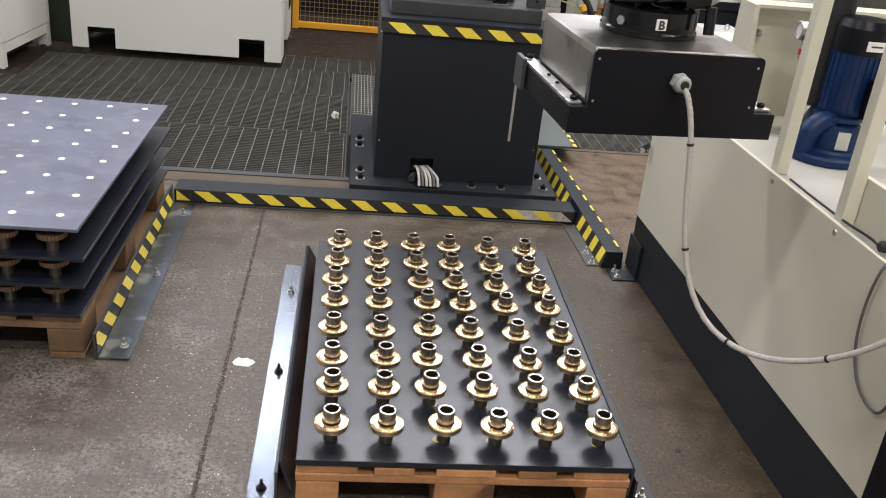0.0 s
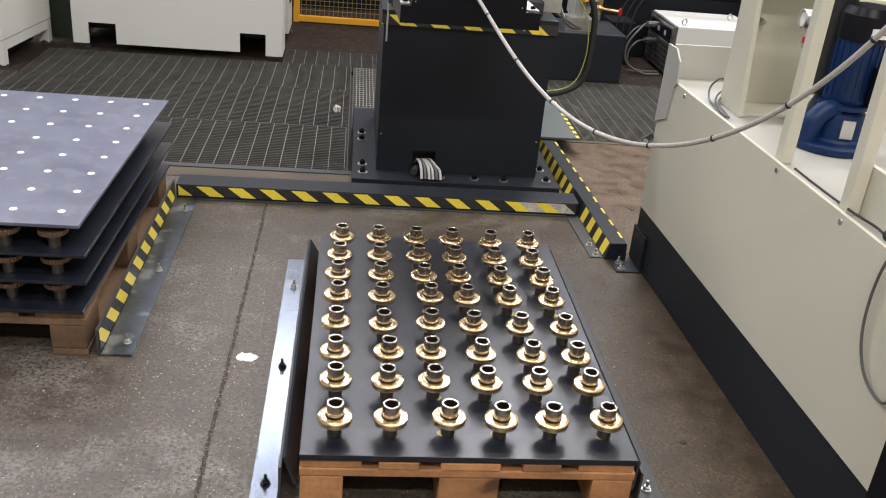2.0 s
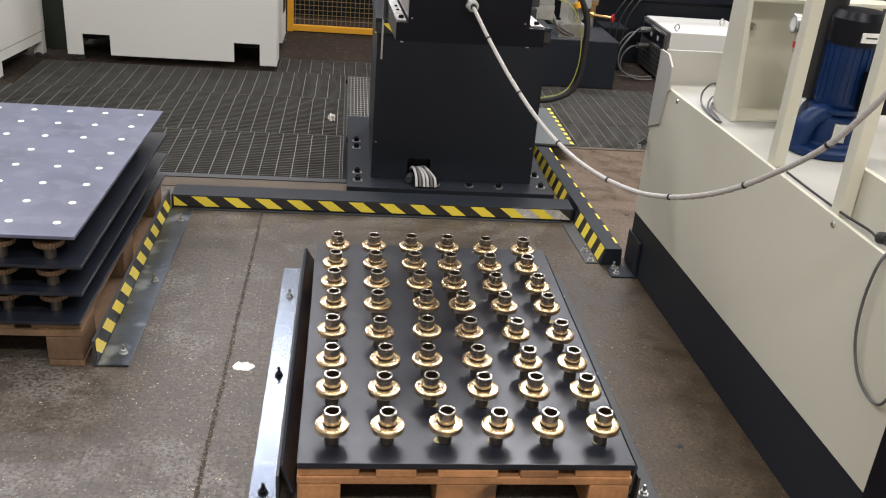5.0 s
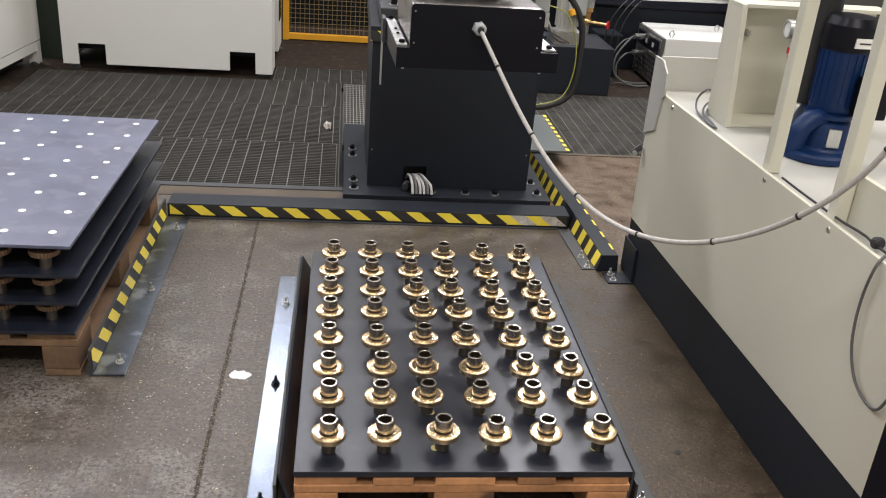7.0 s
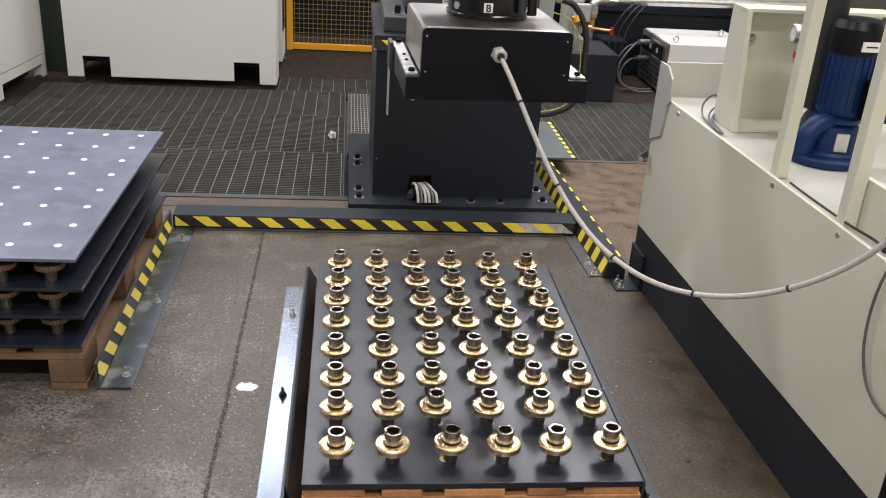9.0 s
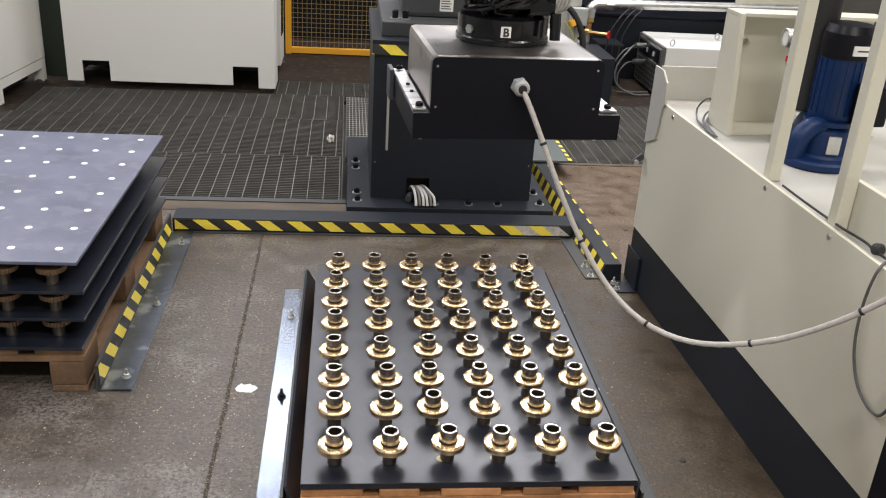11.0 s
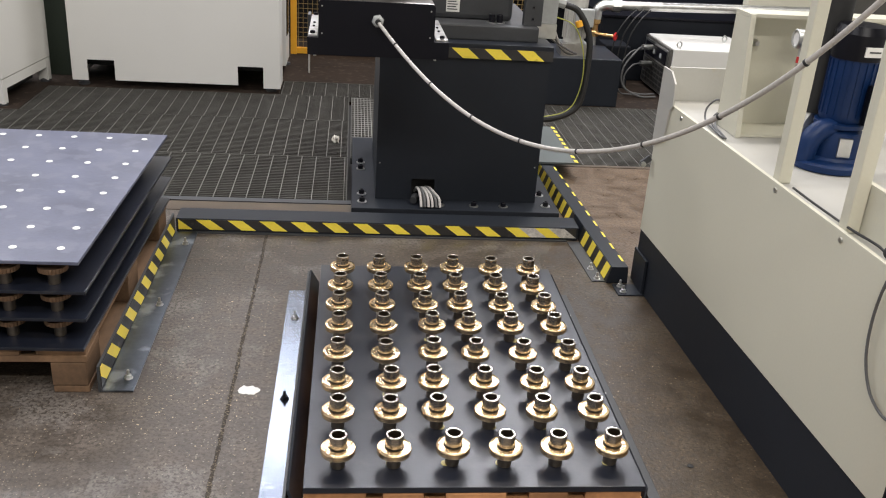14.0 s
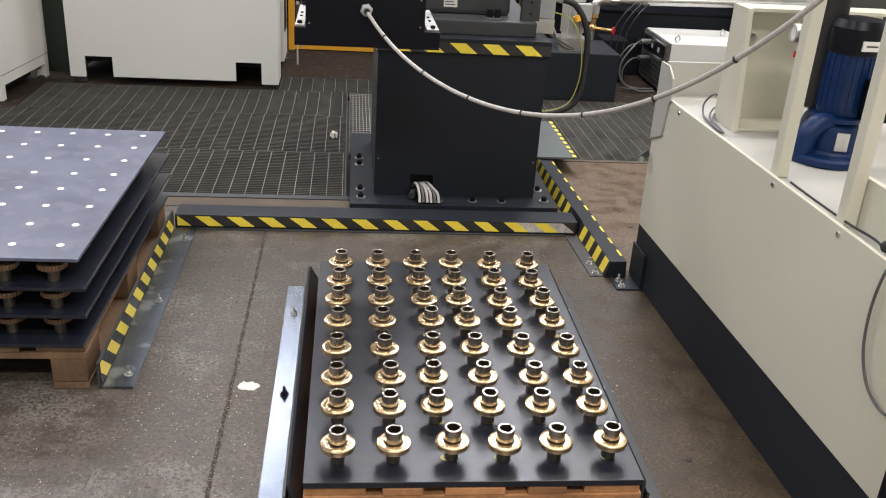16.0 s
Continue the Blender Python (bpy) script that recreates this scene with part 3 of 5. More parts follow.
def build_bars():
    t = thing("floor_channel", "black steel cable channel with hazard tape across the floor", "cable channel", "cable channels")
    part("channel", one_box(-0.61, 1.071, 1.842, 1.96, 0.0, 0.06), M_ANTHRA, t, bevel=0.003)
    part("base_strip", one_box(-0.6, 1.02, 1.826, 1.8415, 0.0, 0.005), M_CASTING, t)
    hazard(t, (-0.6, 1.8418, 0.013), (1, 0, 0), (0, 0, 1), 1.66, 0.042, 0.128, 0.46, -1.3, 0.125)
    hazard(t, (0.8, 1.8418, 0.013), (1, 0, 0), (0, 0, 1), 0.26, 0.042, 0.128, 0.54, -1.3, 0.064, black=False, stripe=M_WORN)
    t = thing("floor_channel", "black steel cable channel with hazard tape running back beside the pedestal", "cable channel", "cable channels")
    t.matrix_basis = pose(1.15, 0, 0, 0, 0, 2.35)
    part("channel", prism(bmesh.new(), [(0.0, 0.0), (0.085, 0.0), (0.08, 0.07), (0.015, 0.07)], 1.43, 2.93, Matrix(((1, 0, 0, 0), (0, 0, 1, 0), (0, 1, 0, 0), (0, 0, 0, 1)))), M_ANTHRA, t, bevel=0.002)
    hazard(t, (0.0012, 1.84, 0.006), (0, -1, 0), (0.21, 0, 0.978), 0.405, 0.063, 0.1, 0.5, 0.3, 0.03)
    hazard(t, (0.0012, 2.92, 0.006), (0, -1, 0), (0.21, 0, 0.978), 0.94, 0.063, 0.1, 0.5, 0.3, 0.03)
    hazard(t, (0.077, 1.45, 0.0702), (0, 1, 0), (-1, 0, 0), 1.45, 0.008, 0.12, 0.45, 0.4, 0.03, black=False, proud=0.001)
    part("base_strip", one_box(-0.055, -0.003, 1.44, 1.82, 0.0, 0.005), M_CASTING, t)
    anchor(t, -0.03, 1.46, 0.005)
    anchor(t, -0.03, 1.55, 0.005)
    t = thing("angle_bracket", "black steel angle bracket bolted to the floor", "bracket")
    part("foot", one_box(1.11, 1.208, 1.32, 1.412, 0.0, 0.006), M_ANTHRA, t)
    part("upright", one_box(1.198, 1.207, 1.33, 1.47, 0.0065, 0.14), M_ANTHRA, t, bevel=0.001)
    anchor(t, 1.135, 1.345, 0.006)
    anchor(t, 1.135, 1.392, 0.006)
    t = thing("cover_plate", "grey steel cover plate with hazard tape edge", "cover plate")
    part("plate", one_box(0.99, 1.25, 2.65, 3.3, 0.075, 0.085), M_COVER, t)
    part("support", one_box(1.0, 1.2, 2.95, 3.28, 0.004, 0.0745), M_ANTHRA, t)
    hazard(t, (1.248, 2.65, 0.0852), (0, 1, 0), (-1, 0, 0), 0.65, 0.018, 0.075, 0.5, 0.4, 0.0, proud=0.001)


def build_pillar():
    t = thing("robot_pedestal", "anthracite steel robot pedestal bolted down on a base plate", "pedestal", at=(0, 0, 0))
    part("base_plate", one_box(0.103, 1.04, 2.09, 3.15, 0.0, 0.028), M_ANTHRA, t, bevel=0.002)
    bm = bmesh.new()
    # body with a cable cut-out at the foot of its front
    out = [(0.21, 0.0), (0.372, 0.0), (0.372, 0.1), (0.477, 0.1), (0.477, 0.0), (0.947, 0.0), (0.947, 0.655), (0.21, 0.655)]
    prism(bm, out, -0.012, 0, Matrix(((1, 0, 0, 0), (0, 0, -1, 2.213), (0, 1, 0, 0.0285), (0, 0, 0, 1))))
    part("front_panel", bm, M_ANTHRA, t)
    part("side_panel", one_box(0.21, 0.222, 2.2255, 3.0, 0.0285, 0.683), M_ANTHRA, t)
    part("side_panel", one_box(0.935, 0.947, 2.2255, 3.0, 0.0285, 0.683), M_ANTHRA, t)
    part("back_panel", one_box(0.2225, 0.9345, 2.988, 3.0, 0.0285, 0.683), M_ANTHRA, t)
    part("top_plate", one_box(0.2, 0.957, 2.2, 3.02, 0.684, 0.75), M_ANTHRA, t, bevel=0.002)
    hazard(t, (0.2, 2.1998, 0.688), (1, 0, 0), (0, 0, 1), 0.757, 0.043, 0.142, 0.5, -1.2, 0.08)
    for x, y in ((0.15, 2.17), (0.148, 2.27), (0.145, 2.62), (0.145, 2.72), (0.5, 2.15), (0.655, 2.15), (0.79, 2.15), (0.99, 2.17), (0.985, 2.31)):
        bolt(t, x, y, 0.0285, 0.013, 0.02)
    for x in (0.225, 0.93):
        part("rivet", lathe(bmesh.new(), [(0.004, 0), (0.003, 0.002)], 10, Matrix.Translation((x, 2.2125, 0.2)) @ pose(0, 0, 0, 90)), M_ZINC, t)
    # black block gives the cable cut-out its dark inside
    part("recess_fill", one_box(0.33, 0.52, 2.28, 2.5, 0.029, 0.2), M_RUBBER, t)
    for k in range(6):
        part("cable", tube(bmesh.new(), [(0.39 + 0.01 * k, 2.27, 0.05 + 0.004 * k), (0.395 + 0.012 * k, 2.21, 0.088), (0.403 + 0.015 * k, 2.165, 0.092 - 0.003 * k), (0.41 + 0.0165 * k, 2.125, 0.068), (0.412 + 0.017 * k, 2.1, 0.036)], 0.0063, 8, 6), M_CABLEDARK if k % 3 == 1 else M_CABLELIGHT, t, smooth=True)
    part("gland", rod(bmesh.new(), (0.392, 2.2, 0.05), (0.378, 2.15, 0.048), 0.016, 10), M_CASTING, t, "dark cable gland")
    # grey robot foot standing on the pedestal
    t = thing("robot", "dark grey cast robot stand bolted on the pedestal", "robot", at=(0, 0, -0.025))
    part("foot", one_box(0.24, 0.9, 2.28, 2.95, 0.7755, 0.84), M_CASTING, t, bevel=0.006)
    part("housing", one_box(0.33, 0.8, 2.42, 2.9, 0.8405, 1.5), M_CASTING, t, bevel=0.02)
    part("label", one_box(0.5, 0.56, 2.4165, 2.4195, 0.87, 0.93), M_PAPER, t, "white rating label")
    for k in range(4):
        part("label_line", one_box(0.505, 0.55 - 0.006 * (k % 2), 2.4152, 2.4162, 0.88 + k * 0.011, 0.884 + k * 0.011), M_INK, t)
    for x in (0.3, 0.345, 0.7, 0.735):
        bolt(t, x, 2.36, 0.8405, 0.014, 0.035)
    part("side_plate", one_box(0.835, 0.915, 2.32, 2.36, 0.8405, 1.4), M_CASTING, t, bevel=0.002)
    for z in (0.87, 0.92):
        part("screw", lathe(bmesh.new(), [(0.006, 0), (0.005, 0.003)], 12, Matrix.Translation((0.875, 2.3195, z)) @ pose(0, 0, 0, 90)), M_BLACK, t)
    cb = part("connector_box", one_box(0.92, 1.0, 2.4, 2.55, 0.84, 0.98), M_GREYPLASTIC, t, "grey connector box", bevel=0.005)
    part("gland", rod(bmesh.new(), (1.0, 2.47, 0.93), (1.045, 2.47, 0.92), 0.022, 8), M_GREYPLASTIC, cb)
    part("bracket", one_box(0.90, 1.0, 2.39, 2.6, 0.776, 0.8395), M_ZINC, t)
    part("hose", tube(bmesh.new(), [(1.045, 2.47, 0.918), (1.11, 2.46, 0.89), (1.17, 2.45, 0.78), (1.175, 2.44, 0.62), (1.15, 2.43, 0.465), (1.05, 2.42, 0.405), (0.93, 2.41, 0.395)], 0.0145, 12), M_RUBBER, t, "thick black hose", True)
    part("hose_band", rod(bmesh.new(), (1.112, 2.456, 0.85), (1.122, 2.453, 0.825), 0.0165, 12), M_ORANGE, t, "yellow hose marker")
    part("earth_wire", tube(bmesh.new(), [(0.99, 2.44, 0.87), (1.09, 2.42, 0.83), (1.145, 2.415, 0.7), (1.145, 2.41, 0.55), (1.09, 2.4, 0.445), (0.93, 2.39, 0.405)], 0.0028, 8), M_YELLOWGREEN, t, "yellow-green earth wire", True)
    for k in range(4):
        part("wire", tube(bmesh.new(), [(0.925 + k * 0.018, 2.42, 0.85), (0.96 + k * 0.015, 2.4, 0.79), (1.06, 2.43 + k * 0.008, 0.73 - k * 0.01), (1.12, 2.45, 0.70)], 0.005, 8), M_CABLELIGHT if k % 2 else M_CABLEDARK, t, smooth=True)


# ---- coolant tank with pump ----


def build_tank():
    TANK = pose(1.262, 0, 0, 0, 0, 2.35)
    t = thing("coolant_tank", "cream-painted steel coolant tank with black foot band", "tank")
    t.matrix_basis = TANK
    part("front_sheet", one_box(0, 0.012, -1.6, 1.46, 0.222, 0.735), M_CREAM, t, bevel=0.002)
    part("foot_band", one_box(0.002, 0.05, -1.6, 1.456, 0.0, 0.2205), M_ANTHRA, t)
    part("end_sheet", one_box(0.0125, 1.6, 1.445, 1.46, 0.222, 0.71), M_CREAM, t)
    part("end_band", one_box(0.0505, 1.6, 1.441, 1.456, 0.0, 0.2205), M_ANTHRA, t)
    # raised end wall with a cut and folded corner
    Rx = Matrix(((1, 0, 0, 0), (0, 0, -1, 1.46), (0, 1, 0, 0), (0, 0, 0, 1)))
    part("end_wall", prism(bmesh.new(), [(0.014, 0.71), (0.6, 0.71), (0.6, 0.846), (0.014, 0.846)], 0.0, 0.012, Rx), M_WHITE, t)
    Ry = Matrix(((0, 0, 1, 0), (1, 0, 0, 0), (0, 1, 0, 0), (0, 0, 0, 1)))
    part("corner_sheet", prism(bmesh.new(), [(1.46, 0.56), (1.46, 0.846), (1.385, 0.846), (1.335, 0.812), (1.325, 0.736), (1.345, 0.72), (1.365, 0.6)], -0.008, -0.001, Ry), M_WHITE, t)
    part("top_tray", one_box(0.0125, 1.6, -1.6, 1.447, 0.715, 0.726), M_WHITE, t, "white enamelled top with dirt")
    for y in (1.25, 0.55, 0.21, -0.2):
        part("screw", lathe(bmesh.new(), [(0.008, 0), (0.007, 0.004)], 6, Matrix.Translation((0, y, 0.715)) @ pose(0, 0, 0, 0, -90)), M_ZINC, t)
    lug = part("lug", one_box(-0.05, -0.009, 1.44, 1.452, 0.5, 0.522, Matrix.Translation((-0.01, 0, 0.51)) @ pose(0, 0, 0, 0, -40) @ Matrix.Translation((0.01, 0, -0.51))), M_CASTING, t, "dull steel latch lug", bevel=0.003)
    part("pin", rod(bmesh.new(), (-0.036, 1.434, 0.487), (-0.036, 1.456, 0.487), 0.01, 12), M_ZINC, lug)
    # uprights of the splash guard frame
    g = thing("splash_guard", "cream steel splash guard posts standing on the tank edge", "splash guard")
    g.matrix_basis = TANK
    for y in (0.57, 0.222):
        part("post", one_box(0.014, 0.05, y, y + 0.036, 0.7265, 2.0), M_CREAM, g, bevel=0.004)
    part("rail", one_box(0.014, 0.05, 0.259, 0.569, 1.9, 1.95), M_CREAM, g)
    part("low_panel", one_box(0.052, 0.067, 0.05, 0.285, 0.7265, 0.85), M_CREAM, g)
    # open cream cabinet
    c = thing("control_cabinet", "open cream steel cabinet on the tank", "cabinet")
    c.matrix_basis = TANK @ pose(-0.01, -0.07, 0.022)
    part("back", one_box(0.09, 0.6, 1.215, 1.225, 0.7055, 1.08), M_CREAM, c)
    part("top", one_box(0.09, 0.6, 1.13, 1.2145, 1.07, 1.08), M_CREAM, c)
    part("bottom", one_box(0.1045, 0.6, 1.075, 1.2145, 0.7055, 0.713), M_CREAM, c)
    bm = prism(bmesh.new(), [(1.08, 0.7055), (1.2145, 0.7055), (1.2145, 1.069), (1.13, 1.069)], 0.09, 0.1, Ry)
    part("side", bm, M_CREAM, c)
    part("front_lip", prism(bmesh.new(), [(1.066, 0.7055), (1.079, 0.7055), (1.129, 1.08), (1.116, 1.08)], 0.088, 0.104, Ry), M_CREAM, c)
    part("knob", lathe(bmesh.new(), [(0.01, 0), (0.012, 0.01), (0.008, 0.03)], 12, Matrix.Translation((0.16, 1.2145, 0.98)) @ pose(0, 0, 0, 90)), M_ZINC, c)
    # pump
    px, py = 0.282, 0.775
    p = thing("coolant_pump", "blue vertical coolant pump with black motor cowl", "pump")
    p.matrix_basis = TANK @ pose(px, py, 0.7265)
    off = Matrix.Translation((-0.035, -0.03, 0))
    part("base_flange", lathe(bmesh.new(), [(0.105, 0.0), (0.112, 0.004), (0.112, 0.02), (0.104, 0.026)], 32, off), M_BLUE, p, smooth=True)
    part("volute", lathe(bmesh.new(), [(0.085, 0.026), (0.078, 0.034), (0.074, 0.09), (0.07, 0.104), (0.056, 0.114), (0.07, 0.118), (0.07, 0.13)], 28, Matrix.Translation((-0.012, -0.012, 0))), M_BLUE, p, smooth=True)
    part("pump_neck", tube(bmesh.new(), [(-0.03, -0.03, 0.105), (-0.075, -0.04, 0.108), (-0.105, -0.045, 0.085), (-0.115, -0.045, 0.05), (-0.118, -0.045, 0.02)], 0.031, 16), M_BLUE, p, smooth=True)
    part("window", one_box(-0.024, 0.014, -0.095, -0.07, 0.04, 0.096, pose(0, 0, 0, 0, 0, -12)), M_ZINC, p, "bright metal window", bevel=0.003)
    mo = part("motor", lathe(bmesh.new(), [(0.062, 0.1305), (0.066, 0.14), (0.066, 0.315), (0.062, 0.32)], 32), M_BLUE, p, "blue ribbed motor", smooth=True)
    for k in range(20):
        a = k * math.pi / 10
        part("cooling_fin", one_box(0.065, 0.0695, -0.0015, 0.0015, 0.15, 0.305, pose(0, 0, 0, 0, 0, math.degrees(a))), M_BLUE, mo)
    part("fan_cowl", lathe(bmesh.new(), [(0.071, 0.31), (0.072, 0.32), (0.072, 0.38), (0.062, 0.402), (0.03, 0.407)], 32), M_BLACK, p, "black plastic fan cowl", smooth=True)
    part("nameplate", one_box(-0.022, 0.04, -0.076, -0.071, 0.325, 0.352), M_PAPER, p, "white nameplate")
    part("nameplate_line", one_box(-0.012, 0.022, -0.0775, -0.0765, 0.337, 0.341), M_INK, p)
    part("terminal_box", one_box(0.012, 0.095, -0.125, -0.067, 0.135, 0.25), M_BLACK, p, "black terminal box", bevel=0.008)
    # suction hose and gauge
    h = thing("standpipe", "thick black coolant standpipe with metal fittings", "pipe")
    h.matrix_basis = TANK @ pose(px - 0.035, py + 0.1, 0.7265)
    part("elbow", tube(bmesh.new(), [(-0.03, 0, 0.0), (-0.035, 0, 0.05), (-0.02, 0, 0.1), (0, 0, 0.13)], 0.035, 14), M_ZINC, h, "dull metal elbow", True)
    part("hose", rod(bmesh.new(), (0, 0, 0.13), (0.0, 0.0, 0.52), 0.048, 24), M_RUBBER, h, smooth=True)
    part("top_fitting", rod(bmesh.new(), (0, 0, 0.52), (0, 0, 0.66), 0.056, 24), M_ZINC, h, "bright metal coupling", smooth=True)
    part("cross_pipe", rod(bmesh.new(), (0, 0, 0.6), (0.5, 0, 0.6), 0.04, 20), M_ZINC, h, smooth=True)
    ga = thing("pressure_gauge", "round steel pressure gauge with red tap", "gauge")
    ga.matrix_basis = TANK @ pose(0.18, 0.9, 1.06)
    bm = lathe(bmesh.new(), [(0.026, 0), (0.028, 0.003), (0.028, 0.022), (0.026, 0.024), (0.022, 0.024), (0.022, 0.018)], 28, pose(0, 0, 0, 90, 0, -92))
    part("case", bm, M_ZINC, ga, smooth=True)
    part("dial", lathe(bmesh.new(), [(0.022, 0.0185), (0.022, 0.0192)], 28, pose(0, 0, 0, 90, 0, -92)), M_PAPER, ga, "white dial")
    part("stem", tube(bmesh.new(), [(0, 0, -0.026), (0, 0, -0.07), (0.01, 0, -0.085), (0.07, -0.01, -0.087)], 0.006, 10), M_ZINC, ga)
    part("tap", rod(bmesh.new(), (0, 0, -0.052), (0, 0, -0.07), 0.0075, 12), M_RED, ga, "red tap")
    # loose cables on the tank
    for k, pts in enumerate((((0.12, 1.2, 0.76), (0.085, 1.19, 0.778), (0.06, 1.2, 0.745), (0.045, 1.16, 0.716), (0.034, 1.08, 0.713), (0.026, 0.98, 0.713)),
                             ((0.14, 1.23, 0.735), (0.09, 1.19, 0.728), (0.06, 1.14, 0.713), (0.035, 1.03, 0.713), (0.027, 0.97, 0.713)),
                             ((0.13, 1.2, 0.72), (0.085, 1.16, 0.722), (0.055, 1.1, 0.714), (0.04, 1.02, 0.714), (0.03, 0.96, 0.714)))):
        ob = tagged(part("loose_cable", tube(bmesh.new(), pts, 0.0033, 8), M_CABLEDARK, smooth=True), "thin grey cable lying loose on the tank", "cable", "loose cables")
        ob.matrix_basis = TANK @ pose(0, 0, 0.0205)
    ob = tagged(part("hanging_cable", tube(bmesh.new(), [(0.08, 0.07, 0.712), (0.03, 0.05, 0.728), (-0.01, 0.035, 0.7), (-0.014, 0.045, 0.6), (-0.014, 0.03, 0.5), (-0.012, -0.02, 0.43), (-0.012, -0.1, 0.42), (-0.012, -0.14, 0.5)], 0.0035, 8), M_CABLEDARK, smooth=True), "thin grey cable hanging over the tank's edge", "cable", "loose cables")
    ob.matrix_basis = TANK @ pose(0, -0.04, 0.0205)
    ob = tagged(part("edge_cable", tube(bmesh.new(), [(0.02, 0.5, 0.74), (0.017, 0.4, 0.741), (0.02, 0.3, 0.74), (0.018, 0.2, 0.743), (0.03, 0.12, 0.742), (0.02, 0.05, 0.745), (0.03, -0.1, 0.74)], 0.0032, 8), M_RUBBER, smooth=True), "black cable lying along the tank edge", "cable", "loose cables")
    ob.matrix_basis = TANK
    part("cable_knot", lathe(bmesh.new(), [(0.008, 0), (0.014, 0.006), (0.014, 0.022), (0.008, 0.028)], 12, Matrix.Translation((0.024, 0.07, 0.745)) @ pose(0, 0, 0, 70, 0, 0)), M_RUBBER, ob)
    b = thing("guard_post", "orange-yellow guard post with black edge", "post")
    part("post", one_box(1.1785, 1.235, -0.36, -0.29, 0.0, 1.05), M_ORANGE, b, bevel=0.004)
    part("edge", one_box(1.167, 1.178, -0.36, -0.3, 0.0, 1.05), M_BLACK, b, "black rubber edge")


# ---- machines behind ----


def build_machines():
    t = thing("machine_enclosure", "white painted machine enclosure on levelling feet", "machine")
    Rx = Matrix(((1, 0, 0, 0), (0, 0, -1, 4.145), (0, 1, 0, 0), (0, 0, 0, 1)))
    out = [(-1.64, 0.04), (-1.545, 0.04), (-1.545, 0.17), (-1.38, 0.17), (-1.38, 0.045), (-0.625, 0.045), (-0.625, 0.165), (-0.465, 0.165), (-0.465, 0.03), (-0.36, 0.03), (-0.36, 2.2), (-1.64, 2.2)]
    part("front_sheet", prism(bmesh.new(), out, 0.0, 0.015, Rx), M_CAB, t)
    part("side_sheet", one_box(-1.64, -1.62, 4.1455, 5.2, 0.04, 2.2), M_CAB, t)
    part("side_sheet", one_box(-0.375, -0.36, 4.1455, 4.35, 0.03, 2.2), M_CAB, t)
    # black box added so the gaps under the enclosure read as shade
    part("shade_fill", one_box(-1.6, -0.4, 4.3, 5.1, 0.1, 2.1), M_RUBBER, t)
    for x in (-1.59, -0.42):
        part("foot", lathe(bmesh.new(), [(0.035, 0.0), (0.035, 0.012), (0.015, 0.02), (0.012, 0.06)], 16, Matrix.Translation((x, 4.2, 0.0))), M_CASTING, t)
    t = thing("machine_door", "grey sliding machine door with dark window", "door")
    part("leaf", one_box(-0.4, -0.362, 4.7, 5.02, 0.05, 2.1), M_CAB, t, bevel=0.004)
    part("window", one_box(-0.361, -0.357, 4.74, 4.92, 0.25, 1.6), M_BLACKGLOSS, t, "dark window")
    part("foot", lathe(bmesh.new(), [(0.03, 0.0), (0.03, 0.015), (0.012, 0.02), (0.012, 0.055)], 14, Matrix.Translation((-0.38, 4.98, 0.0))), M_CASTING, t)
    t = thing("machine_enclosure", "white painted side cabinet on feet beside the grating", "machine")
    M = Matrix.Translation((-1.87, 3.6, 0)) @ pose(0, 0, 0, 0, 0, -6)
    part("body", one_box(-0.9, 0.0, 0.0, 0.655, 0.155, 2.0, M), M_CAB, t, bevel=0.004)
    bm = bmesh.new()
    box(bm, -0.06, -0.002, 0.002, 0.05, 0.012, 0.152, M)
    box(bm, -0.06, -0.002, 0.6, 0.653, 0.012, 0.152, M)
    box(bm, -0.02, -0.003, 0.051, 0.599, 0.095, 0.1515, M)
    box(bm, -0.9, -0.061, 0.002, 0.03, 0.09, 0.152, M)
    part("plinth", bm, M_CAB, t)
    # black box stands in for the shadow beneath the side cabinet
    part("shade_fill", one_box(-0.88, -0.1, 0.1, 0.6, 0.02, 0.154, M), M_RUBBER, t)
    for y in (0.03, 0.62):
        part("foot", lathe(bmesh.new(), [(0.03, 0.0), (0.03, 0.015), (0.012, 0.03)], 14, M @ Matrix.Translation((-0.03, y, 0))), M_CASTING, t)
    tagged(part("machine_column", one_box(-1.86, -1.66, 4.4, 4.6, 0.0, 2.3), M_GREEN, bevel=0.004), "dark green steel column between the machines", "column")
    # mesh guard fence
    t = thing("guard_fence", "orange-yellow framed wire mesh guard fence", "fence")
    part("bottom_rail", one_box(-0.326, 1.4, 5.34, 5.38, 0.006, 0.05), M_ORANGE, t, bevel=0.003)
    part("top_rail", one_box(-0.326, 1.4, 5.34, 5.38, 1.95, 2.0), M_ORANGE, t, bevel=0.003)
    part("post", one_box(-0.372, -0.327, 5.335, 5.385, 0.0, 2.05), M_ORANGE, t, bevel=0.003)
    part("post", one_box(1.402, 1.45, 5.335, 5.385, 0.0, 2.05), M_ORANGE, t, bevel=0.003)
    bm = bmesh.new()
    for k in range(50):
        box(bm, -0.315 + k * 0.0345, -0.312 + k * 0.0345, 5.362, 5.365, 0.0585, 1.949)
    for k in range(52):
        box(bm, -0.325, 1.399, 5.3655, 5.3685, 0.09 + k * 0.0355, 0.093 + k * 0.0355)
    tagged(part("wire_mesh", bm, M_MESH, t), kind="stuff")
    # widened to the left as an added dark backdrop behind the fence mesh
    t = thing("dark_machine", "blue-black machine behind the pipes, widened as a dark backdrop for the fence", "machine")
